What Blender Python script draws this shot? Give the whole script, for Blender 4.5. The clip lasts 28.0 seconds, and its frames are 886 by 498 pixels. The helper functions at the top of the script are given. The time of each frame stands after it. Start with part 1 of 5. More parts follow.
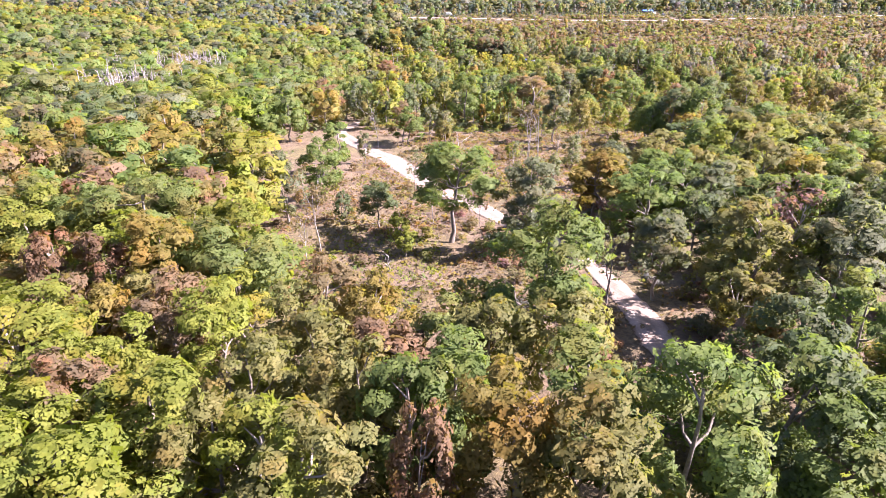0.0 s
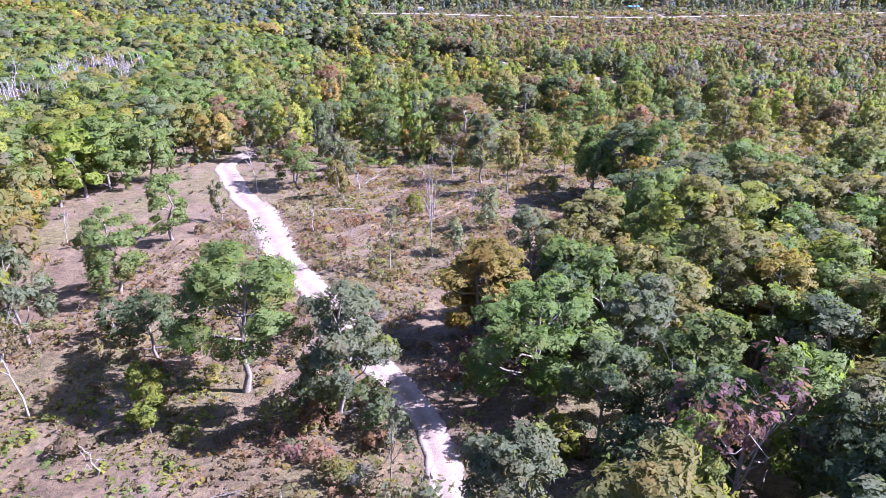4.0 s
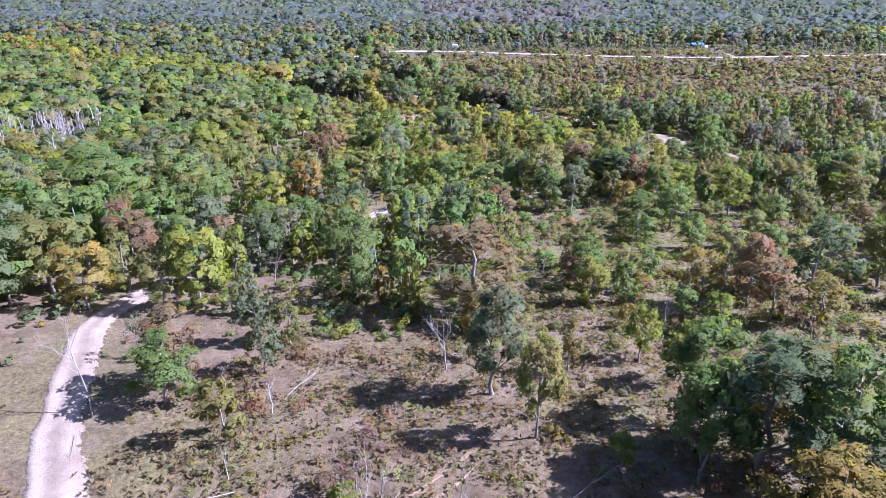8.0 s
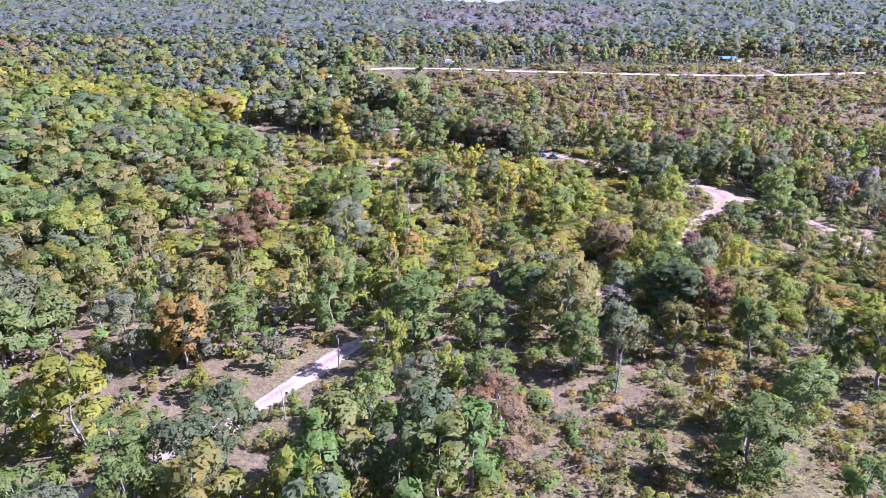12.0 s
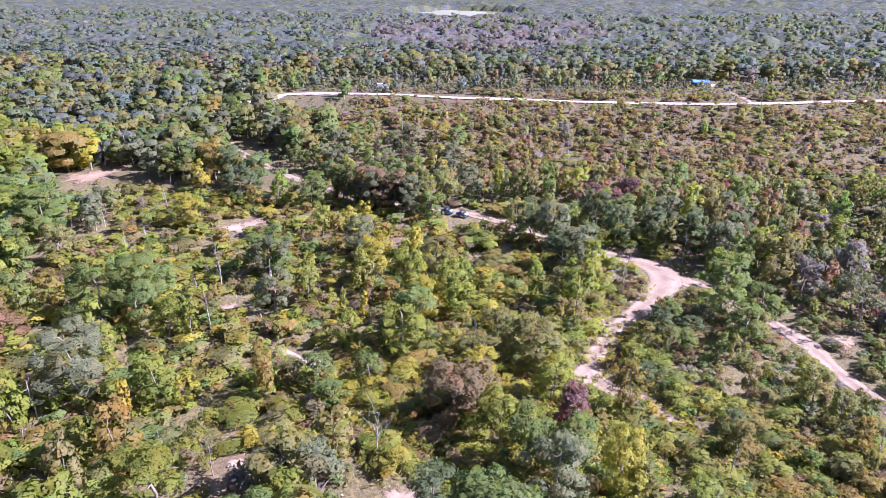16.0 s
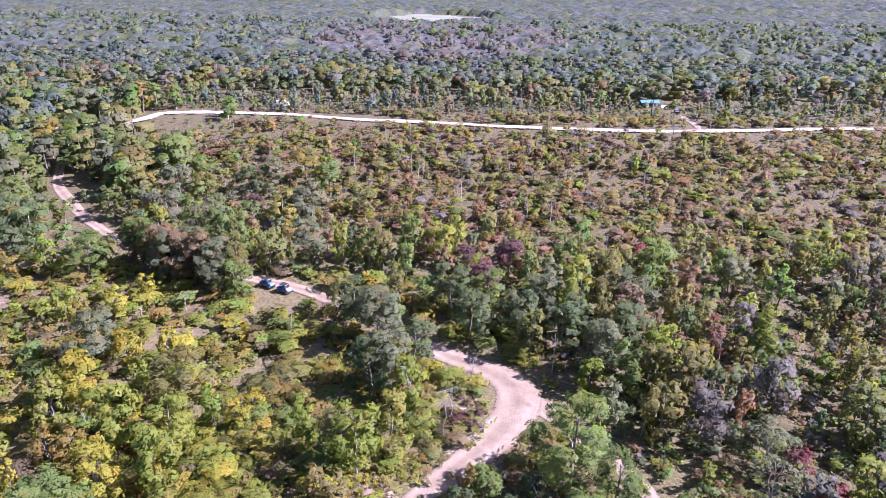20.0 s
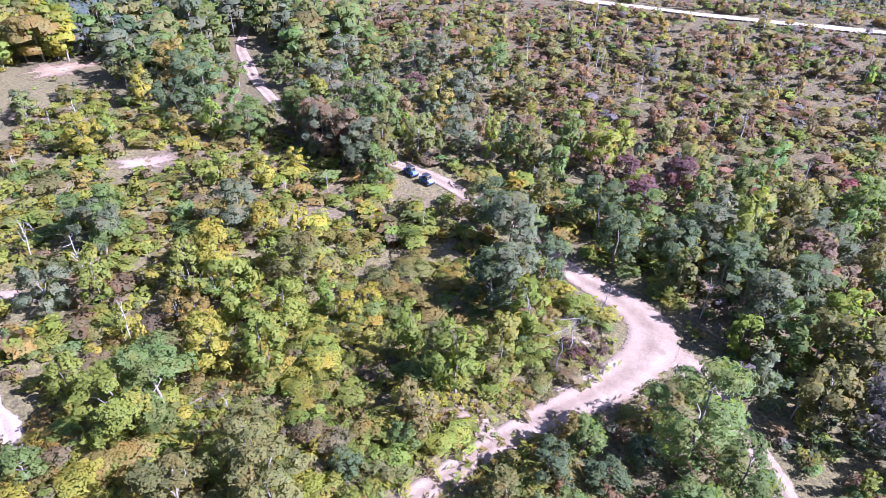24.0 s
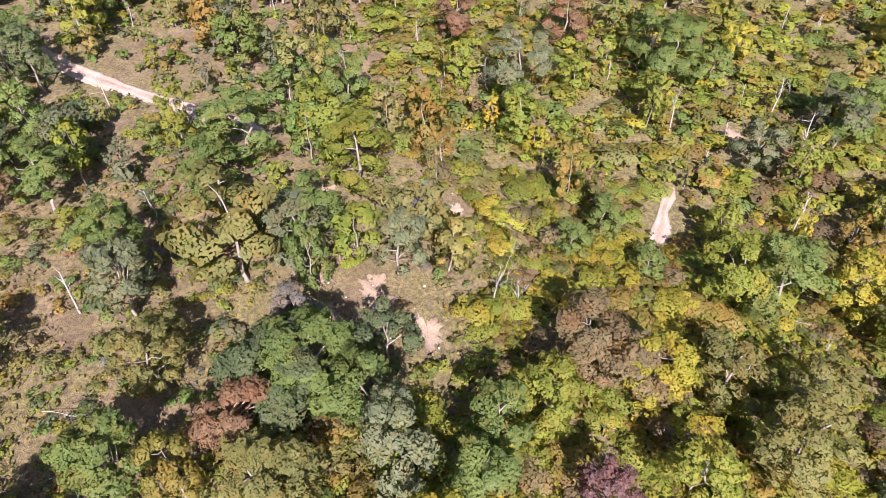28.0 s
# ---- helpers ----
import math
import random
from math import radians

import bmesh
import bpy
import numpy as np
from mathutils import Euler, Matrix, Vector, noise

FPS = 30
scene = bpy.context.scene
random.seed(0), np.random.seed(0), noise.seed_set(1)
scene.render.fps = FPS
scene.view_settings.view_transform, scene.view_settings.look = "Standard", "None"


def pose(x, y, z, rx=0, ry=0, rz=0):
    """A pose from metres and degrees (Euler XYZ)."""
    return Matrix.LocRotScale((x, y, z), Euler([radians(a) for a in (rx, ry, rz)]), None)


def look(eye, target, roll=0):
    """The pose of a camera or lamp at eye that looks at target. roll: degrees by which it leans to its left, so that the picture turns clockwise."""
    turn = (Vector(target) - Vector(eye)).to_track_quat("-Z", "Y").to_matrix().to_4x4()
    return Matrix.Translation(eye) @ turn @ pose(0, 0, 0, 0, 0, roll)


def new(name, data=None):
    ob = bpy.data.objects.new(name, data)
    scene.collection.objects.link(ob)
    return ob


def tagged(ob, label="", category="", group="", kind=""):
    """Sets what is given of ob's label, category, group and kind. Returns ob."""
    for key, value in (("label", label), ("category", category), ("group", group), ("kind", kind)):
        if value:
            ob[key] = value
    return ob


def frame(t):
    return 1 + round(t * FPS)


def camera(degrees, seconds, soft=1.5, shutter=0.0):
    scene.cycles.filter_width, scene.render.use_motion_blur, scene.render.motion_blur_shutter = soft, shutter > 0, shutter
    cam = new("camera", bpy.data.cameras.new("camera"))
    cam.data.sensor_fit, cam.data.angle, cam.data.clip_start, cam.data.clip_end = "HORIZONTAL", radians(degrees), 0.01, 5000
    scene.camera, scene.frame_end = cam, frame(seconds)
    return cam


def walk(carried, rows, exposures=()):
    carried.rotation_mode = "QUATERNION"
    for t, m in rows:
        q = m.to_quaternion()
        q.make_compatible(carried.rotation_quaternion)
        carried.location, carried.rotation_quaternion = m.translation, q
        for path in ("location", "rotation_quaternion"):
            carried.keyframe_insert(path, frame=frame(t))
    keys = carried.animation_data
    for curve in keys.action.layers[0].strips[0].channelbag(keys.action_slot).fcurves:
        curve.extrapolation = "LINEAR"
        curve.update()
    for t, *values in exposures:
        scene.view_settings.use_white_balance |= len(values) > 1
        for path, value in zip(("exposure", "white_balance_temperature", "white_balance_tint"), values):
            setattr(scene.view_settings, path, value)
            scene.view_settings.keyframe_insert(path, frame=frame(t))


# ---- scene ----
cam = camera(68.6, 28.0, 0.85)
METRES, EYE, TILT, LEAN, TURN = 300.0, 54.0, -24.6, 0.0, 0.0
ROWS = [
    (0.0, 0.0, 0.0, 0.0, 0.0, -0.0, 0.0),
    (0.5, 0.0077, 0.0055, 0.0027, -0.0, 0.02, -0.02),
    (1.0, 0.0172, 0.0115, 0.0056, 0.02, -0.23, -0.1),
    (1.5, 0.0267, 0.0204, 0.01, -0.0, -0.28, -0.1),
    (2.0, 0.0354, 0.0323, 0.0158, -0.1, -0.34, -0.1),
    (2.5, 0.0437, 0.0468, 0.0227, -0.14, -0.47, -0.14),
    (3.0, 0.0507, 0.0636, 0.0305, -0.21, -0.57, -0.18),
    (3.5, 0.0566, 0.0822, 0.039, -0.26, -0.64, -0.19),
    (4.0, 0.0618, 0.1019, 0.0483, -0.28, -0.73, -0.14),
    (4.5, 0.0663, 0.1231, 0.0582, -0.31, 1.06, -0.09),
    (6.5, 0.0785, 0.2104, 0.0996, 3.34, 1.42, -1.7),
    (7.0, 0.0803, 0.234, 0.1108, 3.35, 1.46, -1.68),
    (7.5, 0.0818, 0.2575, 0.122, 3.35, 1.44, -1.67),
    (8.0, 0.0829, 0.2813, 0.1331, 3.36, 1.38, -1.63),
    (8.5, 0.0838, 0.3054, 0.1443, 3.4, 1.34, -1.61),
    (9.0, 0.0844, 0.3295, 0.1558, 3.41, 1.3, -1.59),
    (9.5, 0.0849, 0.3536, 0.1674, 3.45, 1.28, -1.56),
    (10.0, 0.0851, 0.3778, 0.1789, 3.48, 1.32, -1.53),
    (10.5, 0.0852, 0.402, 0.1908, 3.49, 1.3, -1.54),
    (11.0, 0.085, 0.4259, 0.2024, 3.5, 1.27, -1.53),
    (11.5, 0.0852, 0.4495, 0.2142, 3.52, 1.29, -1.48),
    (12.0, 0.0878, 0.4727, 0.2255, 3.55, 1.48, -1.45),
    (12.5, 0.0939, 0.4945, 0.2364, 3.61, 1.6, -1.49),
    (14.5, 0.139, 0.5734, 0.2741, 3.54, 2.06, -1.55),
    (15.0, 0.1538, 0.592, 0.2824, 3.49, 2.16, -1.56),
    (15.5, 0.1692, 0.6102, 0.2904, 3.44, 2.24, -1.55),
    (16.0, 0.1852, 0.6282, 0.2984, 3.38, 2.3, -1.55),
    (16.5, 0.2018, 0.646, 0.306, 3.34, 2.38, -1.53),
    (17.0, 0.2184, 0.664, 0.3136, 3.26, 2.44, -1.56),
    (17.5, 0.2357, 0.6817, 0.3212, 3.22, 2.49, -1.56),
    (18.0, 0.2531, 0.6993, 0.3292, 3.16, 2.46, -1.59),
    (18.5, 0.2695, 0.7173, 0.3375, 3.16, 2.35, -1.7),
    (19.0, 0.2822, 0.7363, 0.3469, 3.09, 2.25, -1.83),
    (19.5, 0.2916, 0.7544, 0.356, 3.01, 2.14, -1.95),
    (20.0, 0.2994, 0.7735, 0.3664, 2.92, 2.53, -2.05),
    (20.5, 0.3056, 0.7889, 0.3715, 2.81, -3.26, -2.06),
    (22.5, 0.3142, 0.8114, 0.383, 2.89, -7.4, -2.23),
    (23.0, 0.3133, 0.811, 0.3818, 7.21, -7.85, -4.19),
    (23.5, 0.313, 0.8105, 0.3809, 13.13, -8.46, -6.73),
    (24.0, 0.3129, 0.81, 0.3801, 18.71, -9.24, -9.03),
    (24.5, 0.3127, 0.8097, 0.3794, 24.08, -10.18, -11.11),
    (25.0, 0.3121, 0.8092, 0.3786, 30.48, -11.54, -13.52),
    (25.5, 0.312, 0.8086, 0.378, 39.02, -13.8, -16.39),
    (26.0, 0.313, 0.8085, 0.3766, 47.39, -17.01, -18.73),
    (26.5, 0.3131, 0.8086, 0.3762, 54.92, -25.84, -20.34),
    (27.0, 0.3119, 0.8083, 0.3762, 62.23, -30.93, -21.8),
    (27.5, 0.3108, 0.8072, 0.3752, 73.47, -35.47, -23.32),
    (28.0, 0.3114, 0.8069, 0.3751, 86.0, -40.58, -23.93),
]
EXPOSURES = [(0.0, 2.75, 6060, 36), (1.0, 2.45, 6060, 36), (2.0, 2.49, 5860, 38), (4.0, 2.43, 5060, 39), (8.0, 2.13, 4920, 31), (10.0, 2.34, 4980, 38), (12.0, 2.33, 5040, 41), (17.0, 2.24, 5310, 42), (20.0, 2.23, 5260, 43), (24.0, 2.38, 4900, 36), (25.0, 2.26, 5050, 33), (27.0, 2.15, 5420, 36), (28.0, 2.13, 6110, 28)]
walk(cam, [(t, pose(0, 0, EYE, TILT, LEAN, TURN) @ pose(METRES * x, METRES * y, METRES * z, 90 + pitch, roll, yaw)) for t, x, y, z, yaw, pitch, roll in ROWS], EXPOSURES)

# ---- light: early afternoon sun from the right of the flight line, clear sky ----
SUN_EL, SUN_AZ = radians(40.0), radians(86.0)      # azimuth clockwise from +y
world = bpy.data.worlds.new("clear_sky")
scene.world = world
world.use_nodes = True
wn, wl = world.node_tree.nodes, world.node_tree.links
sky = wn.new("ShaderNodeTexSky")
sky.sky_type, sky.sun_disc, sky.sun_elevation, sky.sun_rotation = "NISHITA", False, SUN_EL, SUN_AZ
wl.new(sky.outputs["Color"], wn["Background"].inputs["Color"])
wn["Background"].inputs["Strength"].default_value = 0.042
sun_data = bpy.data.lights.new("sun", "SUN")
sun_data.energy, sun_data.angle, sun_data.color = 3.9, radians(0.5), (1.0, 0.95, 0.86)
sun_lamp = new("sun", sun_data)
sun_lamp.matrix_world = look((math.sin(SUN_AZ) * math.cos(SUN_EL) * 300, math.cos(SUN_AZ) * math.cos(SUN_EL) * 300, math.sin(SUN_EL) * 300), (0, 0, 0))

# ---- materials ----
def material(name):
    m = bpy.data.materials.new(name)
    m.use_nodes = True
    return m, m.node_tree.nodes, m.node_tree.links, m.node_tree.nodes["Principled BSDF"]


def ramp(nodes, stops):
    r = nodes.new("ShaderNodeValToRGB")
    while len(r.color_ramp.elements) < len(stops):
        r.color_ramp.elements.new(0.5)
    for e, (p, c) in zip(r.color_ramp.elements, stops):
        e.position, e.color = p, (*c, 1)
    return r


def noise_tex(nodes, links, scale, detail=4.0, rough=0.55):
    pos = nodes.new("ShaderNodeNewGeometry")
    n = nodes.new("ShaderNodeTexNoise")
    n.inputs["Scale"].default_value, n.inputs["Detail"].default_value, n.inputs["Roughness"].default_value = scale, detail, rough
    links.new(pos.outputs["Position"], n.inputs["Vector"])
    return n


def mixed(nodes, links, fac, a, b, blend="MIX"):
    m = nodes.new("ShaderNodeMix")
    m.data_type, m.blend_type = "RGBA", blend
    for key, v in (("Factor", fac), ("A", a), ("B", b)):
        sock = [s for s in m.inputs if s.name == key and s.type == ("VALUE" if key == "Factor" else "RGBA")][0]
        if isinstance(v, (int, float)):
            sock.default_value = v
        elif isinstance(v, tuple):
            sock.default_value = (*v, 1)
        else:
            links.new(v, sock)
    return [s for s in m.outputs if s.type == "RGBA"][0]


def bumped(nodes, links, bsdf, height, strength, distance):
    b = nodes.new("ShaderNodeBump")
    b.inputs["Strength"].default_value, b.inputs["Distance"].default_value = strength, distance
    links.new(height, b.inputs["Height"])
    links.new(b.outputs["Normal"], bsdf.inputs["Normal"])


def leaf_material(name, per_object, grain, spread=1.0, full=0.6, sway=0.75):
    """Foliage whose tree colour comes from the object's colour or from the mesh's own tint; each spray is broken into single leaves of the grain's size that vary in tone and tilt."""
    m, n, l, bsdf = material(name)
    if per_object:
        tint = n.new("ShaderNodeObjectInfo").outputs["Color"]
    else:
        a = n.new("ShaderNodeAttribute")
        a.attribute_name = "tint"
        tint = a.outputs["Color"]
    geo = n.new("ShaderNodeNewGeometry")
    vary = ramp(n, [(0.0, (0.66, 0.74, 0.78)), (0.4, (0.95, 0.97, 0.96)), (0.8, (1.06, 1.05, 1.0)), (1.0, (1.13, 1.1, 1.0))])
    l.new(geo.outputs["Random Per Island"], vary.inputs["Fac"])
    c1 = mixed(n, l, spread, tint, vary.outputs["Color"], "MULTIPLY")
    patch = noise_tex(n, l, 0.55, 2.0)
    pr = ramp(n, [(0.3, (0.86, 0.9, 0.92)), (0.7, (1.1, 1.04, 0.97))])
    l.new(patch.outputs["Fac"], pr.inputs["Fac"])
    c2 = mixed(n, l, 1.0, c1, pr.outputs["Color"], "MULTIPLY")
    turned = noise_tex(n, l, 0.31, 3.0, 0.6)
    tr_at = ramp(n, [(0.5, (1.0, 1.0, 1.0)), (0.66, (1.17, 0.93, 0.85))])
    l.new(turned.outputs["Fac"], tr_at.inputs["Fac"])
    c2 = mixed(n, l, 1.0, c2, tr_at.outputs["Color"], "MULTIPLY")
    cell = n.new("ShaderNodeTexVoronoi")
    cell.inputs["Scale"].default_value = grain
    l.new(geo.outputs["Position"], cell.inputs["Vector"])
    tone = ramp(n, [(0.0, (0.86, 0.88, 0.9)), (0.5, (1.0, 1.0, 1.0)), (1.0, (1.05, 1.03, 1.0))])
    l.new(cell.outputs["Color"], tone.inputs["Fac"])
    c3 = mixed(n, l, 1.0, c2, tone.outputs["Color"], "MULTIPLY")
    tilt = n.new("ShaderNodeVectorMath")
    tilt.operation = "SUBTRACT"
    tilt.inputs[1].default_value = (0.5, 0.5, 0.12)
    l.new(cell.outputs["Color"], tilt.inputs[0])
    lean = n.new("ShaderNodeVectorMath")
    lean.operation = "MULTIPLY_ADD"
    lean.inputs[1].default_value = (sway, sway, sway)
    l.new(tilt.outputs[0], lean.inputs[0])
    l.new(geo.outputs["Normal"], lean.inputs[2])
    norm = n.new("ShaderNodeVectorMath")
    norm.operation = "NORMALIZE"
    l.new(lean.outputs[0], norm.inputs[0])
    l.new(norm.outputs[0], bsdf.inputs["Normal"])
    l.new(c3, bsdf.inputs["Base Color"])
    bsdf.inputs["Roughness"].default_value = 0.6
    bsdf.inputs["Specular IOR Level"].default_value = 0.15
    tr = n.new("ShaderNodeBsdfTranslucent")
    warm = mixed(n, l, 1.0, c3, (1.12, 1.2, 0.55), "MULTIPLY")
    l.new(warm, tr.inputs["Color"])
    l.new(norm.outputs[0], tr.inputs["Normal"])
    mx = n.new("ShaderNodeMixShader")
    mx.inputs[0].default_value = 0.54
    l.new(bsdf.outputs[0], mx.inputs[1])
    l.new(tr.outputs[0], mx.inputs[2])
    cut = ramp(n, [(full - 0.02, (1, 1, 1)), (full + 0.02, (0, 0, 0))])
    l.new(cell.outputs["Distance"], cut.inputs["Fac"])
    clear = n.new("ShaderNodeBsdfTransparent")
    leaf = n.new("ShaderNodeMixShader")
    l.new(cut.outputs["Color"], leaf.inputs[0])
    l.new(clear.outputs[0], leaf.inputs[1])
    l.new(mx.outputs[0], leaf.inputs[2])
    l.new(leaf.outputs[0], n["Material Output"].inputs["Surface"])
    return m


LEAF_FINE = leaf_material("leaves_of_near_crowns", True, 6.5, 0.4, 0.6, 0.42)
LEAF_OBJ = leaf_material("leaves_of_one_tree", True, 5.2, 0.4, 0.6, 0.42)
LEAF_STUFF = leaf_material("leaves_of_the_woods", False, 5.2, 0.4, 0.6, 0.42)
LEAF_MIDDLE = leaf_material("leaves_of_the_middle_woods", False, 2.8, 0.4, 0.62, 0.4)
LEAF_FAR = leaf_material("leaves_of_the_far_woods", False, 1.7, 0.3, 0.7, 0.35)
LEAF_HILLS = leaf_material("leaves_of_the_hills", False, 0.5, 0.0, 0.97, 0.5)


def bark_material(name, dark, light):
    m, n, l, bsdf = material(name)
    a = noise_tex(n, l, 6.0, 5.0, 0.7)
    b = noise_tex(n, l, 0.5, 2.0)
    r = ramp(n, [(0.3, dark), (0.7, light)])
    l.new(a.outputs["Fac"], r.inputs["Fac"])
    r2 = ramp(n, [(0.3, (0.75, 0.75, 0.78)), (0.7, (1.15, 1.12, 1.05))])
    l.new(b.outputs["Fac"], r2.inputs["Fac"])
    l.new(mixed(n, l, 1.0, r.outputs["Color"], r2.outputs["Color"], "MULTIPLY"), bsdf.inputs["Base Color"])
    bsdf.inputs["Roughness"].default_value = 0.9
    bumped(n, l, bsdf, a.outputs["Fac"], 0.6, 0.03)
    return m


BARK = bark_material("grey_brown_bark", (0.12, 0.1, 0.085), (0.32, 0.275, 0.24))
BARK_PALE = bark_material("weathered_pale_wood", (0.2, 0.18, 0.165), (0.42, 0.38, 0.35))

# ground: dry grass, leaf litter, bare soil and low green growth in patches
GROUND, gn, gl, gb = material("dry_grass_and_leaf_litter")
big = noise_tex(gn, gl, 0.045, 4.0, 0.6)
mid = noise_tex(gn, gl, 0.33, 5.0, 0.65)
fine = noise_tex(gn, gl, 1.9, 6.0, 0.75)
dry = ramp(gn, [(0.3, (0.068, 0.044, 0.024)), (0.45, (0.122, 0.082, 0.046)), (0.58, (0.156, 0.108, 0.062)), (0.74, (0.195, 0.15, 0.078))])
gl.new(mid.outputs["Fac"], dry.inputs["Fac"])
green = ramp(gn, [(0.33, (0.058, 0.05, 0.018)), (0.5, (0.115, 0.097, 0.034)), (0.68, (0.175, 0.15, 0.048))])
gl.new(fine.outputs["Fac"], green.inputs["Fac"])
where = ramp(gn, [(0.45, (0, 0, 0)), (0.62, (0.75, 0.75, 0.75))])
cover = gn.new("ShaderNodeAttribute")
cover.attribute_name = "cover"
plus = gn.new("ShaderNodeMath")
gl.new(big.outputs["Fac"], plus.inputs[0])
gl.new(cover.outputs["Fac"], plus.inputs[1])
gl.new(plus.outputs[0], where.inputs["Fac"])
grass = mixed(gn, gl, where.outputs["Color"], dry.outputs["Color"], green.outputs["Color"])
bare = noise_tex(gn, gl, 0.11, 4.0, 0.7)
bare_at = ramp(gn, [(0.56, (0, 0, 0)), (0.66, (0.75, 0.85, 0.85))])
gl.new(bare.outputs["Fac"], bare_at.inputs["Fac"])
open_soil = gn.new("ShaderNodeMath")
open_soil.operation, open_soil.use_clamp = "MULTIPLY_ADD", True
open_soil.inputs[1].default_value, open_soil.inputs[2].default_value = -4.0, 1.0
gl.new(cover.outputs["Fac"], open_soil.inputs[0])
soil = mixed(gn, gl, 1.0, bare_at.outputs["Color"], open_soil.outputs[0], "MULTIPLY")
litter = ramp(gn, [(0.36, (0.045, 0.034, 0.014)), (0.52, (0.092, 0.069, 0.027)), (0.68, (0.14, 0.107, 0.042))])
gl.new(fine.outputs["Fac"], litter.inputs["Fac"])
thick = ramp(gn, [(0.3, (0, 0, 0)), (0.44, (0.85, 0.85, 0.85))])
gl.new(cover.outputs["Fac"], thick.inputs["Fac"])
grass = mixed(gn, gl, thick.outputs["Color"], grass, litter.outputs["Color"])
gcol = mixed(gn, gl, soil, grass, (0.165, 0.117, 0.08))
speck = ramp(gn, [(0.33, (0.5, 0.49, 0.47)), (0.5, (0.95, 0.95, 0.95)), (0.7, (1.3, 1.26, 1.2))])
gl.new(fine.outputs["Fac"], speck.inputs["Fac"])
gl.new(mixed(gn, gl, 1.0, gcol, speck.outputs["Color"], "MULTIPLY"), gb.inputs["Base Color"])
gb.inputs["Roughness"].default_value = 0.95
bumped(gn, gl, gb, fine.outputs["Fac"], 0.9, 0.25)


def dirt_material(name, dark, light, dust):
    """Bare earth; on the roads two paler, packed wheel tracks follow the line, broken by noise."""
    m, n, l, bsdf = material(name)
    a = noise_tex(n, l, 0.3, 4.0, 0.65)
    b = noise_tex(n, l, 4.0, 6.0, 0.75)
    r = ramp(n, [(0.3, dark), (0.55, light), (0.75, dust)])
    l.new(a.outputs["Fac"], r.inputs["Fac"])
    r2 = ramp(n, [(0.3, (0.72, 0.7, 0.68)), (0.6, (1.06, 1.05, 1.04))])
    l.new(b.outputs["Fac"], r2.inputs["Fac"])
    c = mixed(n, l, 1.0, r.outputs["Color"], r2.outputs["Color"], "MULTIPLY")
    across = n.new("ShaderNodeAttribute")
    across.attribute_name = "across"
    bend = n.new("ShaderNodeMath")
    bend.operation = "MULTIPLY_ADD"
    bend.inputs[1].default_value, bend.inputs[2].default_value = 0.22, -0.11
    l.new(a.outputs["Fac"], bend.inputs[0])
    add = n.new("ShaderNodeMath")
    l.new(across.outputs["Fac"], add.inputs[0])
    l.new(bend.outputs[0], add.inputs[1])
    track = ramp(n, [(0.0, (0.82, 0.8, 0.76)), (0.2, (0.92, 0.9, 0.88)), (0.42, (1.16, 1.15, 1.14)), (0.6, (1.1, 1.09, 1.08)), (0.78, (0.9, 0.89, 0.87)), (0.95, (0.62, 0.6, 0.54))])
    l.new(add.outputs[0], track.inputs["Fac"])
    l.new(mixed(n, l, 1.0, c, track.outputs["Color"], "MULTIPLY"), bsdf.inputs["Base Color"])
    bsdf.inputs["Roughness"].default_value = 0.95
    bumped(n, l, bsdf, b.outputs["Fac"], 0.8, 0.1)
    # grass and litter break up the rim
    e = noise_tex(n, l, 1.1, 5.0, 0.7)
    fray = n.new("ShaderNodeMath")
    fray.operation = "MULTIPLY_ADD"
    fray.inputs[1].default_value = 1.0
    l.new(e.outputs["Fac"], fray.inputs[0])
    l.new(across.outputs["Fac"], fray.inputs[2])
    rim = ramp(n, [(0.66, (0, 0, 0)), (0.72, (1, 1, 1))])
    half = n.new("ShaderNodeMath")
    half.operation = "MULTIPLY"
    half.inputs[1].default_value = 0.5
    l.new(fray.outputs[0], half.inputs[0])
    l.new(half.outputs[0], rim.inputs["Fac"])
    clear = n.new("ShaderNodeBsdfTransparent")
    mx = n.new("ShaderNodeMixShader")
    l.new(rim.outputs["Color"], mx.inputs[0])
    l.new(bsdf.outputs[0], mx.inputs[1])
    l.new(clear.outputs[0], mx.inputs[2])
    l.new(mx.outputs[0], n["Material Output"].inputs["Surface"])
    return m


DIRT = dirt_material("pink_buff_gravel", (0.188, 0.136, 0.094), (0.245, 0.182, 0.13), (0.295, 0.234, 0.176))
SAND = dirt_material("pale_sand", (0.225, 0.166, 0.128), (0.292, 0.23, 0.188), (0.355, 0.298, 0.256))
RUT = dirt_material("trodden_clay", (0.15, 0.1, 0.06), (0.22, 0.155, 0.1), (0.29, 0.215, 0.15))
SAND_PALE = dirt_material("pale_sun_bleached_sand", (0.3, 0.245, 0.2), (0.4, 0.335, 0.28), (0.47, 0.41, 0.36))


def paint(name, colour, rough=0.4, metal=0.0):
    m, n, l, bsdf = material(name)
    a = noise_tex(n, l, 3.0, 4.0)
    r = ramp(n, [(0.35, tuple(c * 0.8 for c in colour)), (0.65, tuple(min(1, c * 1.1) for c in colour))])
    l.new(a.outputs["Fac"], r.inputs["Fac"])
    l.new(r.outputs["Color"], bsdf.inputs["Base Color"])
    bsdf.inputs["Roughness"].default_value, bsdf.inputs["Metallic"].default_value = rough, metal
    return m


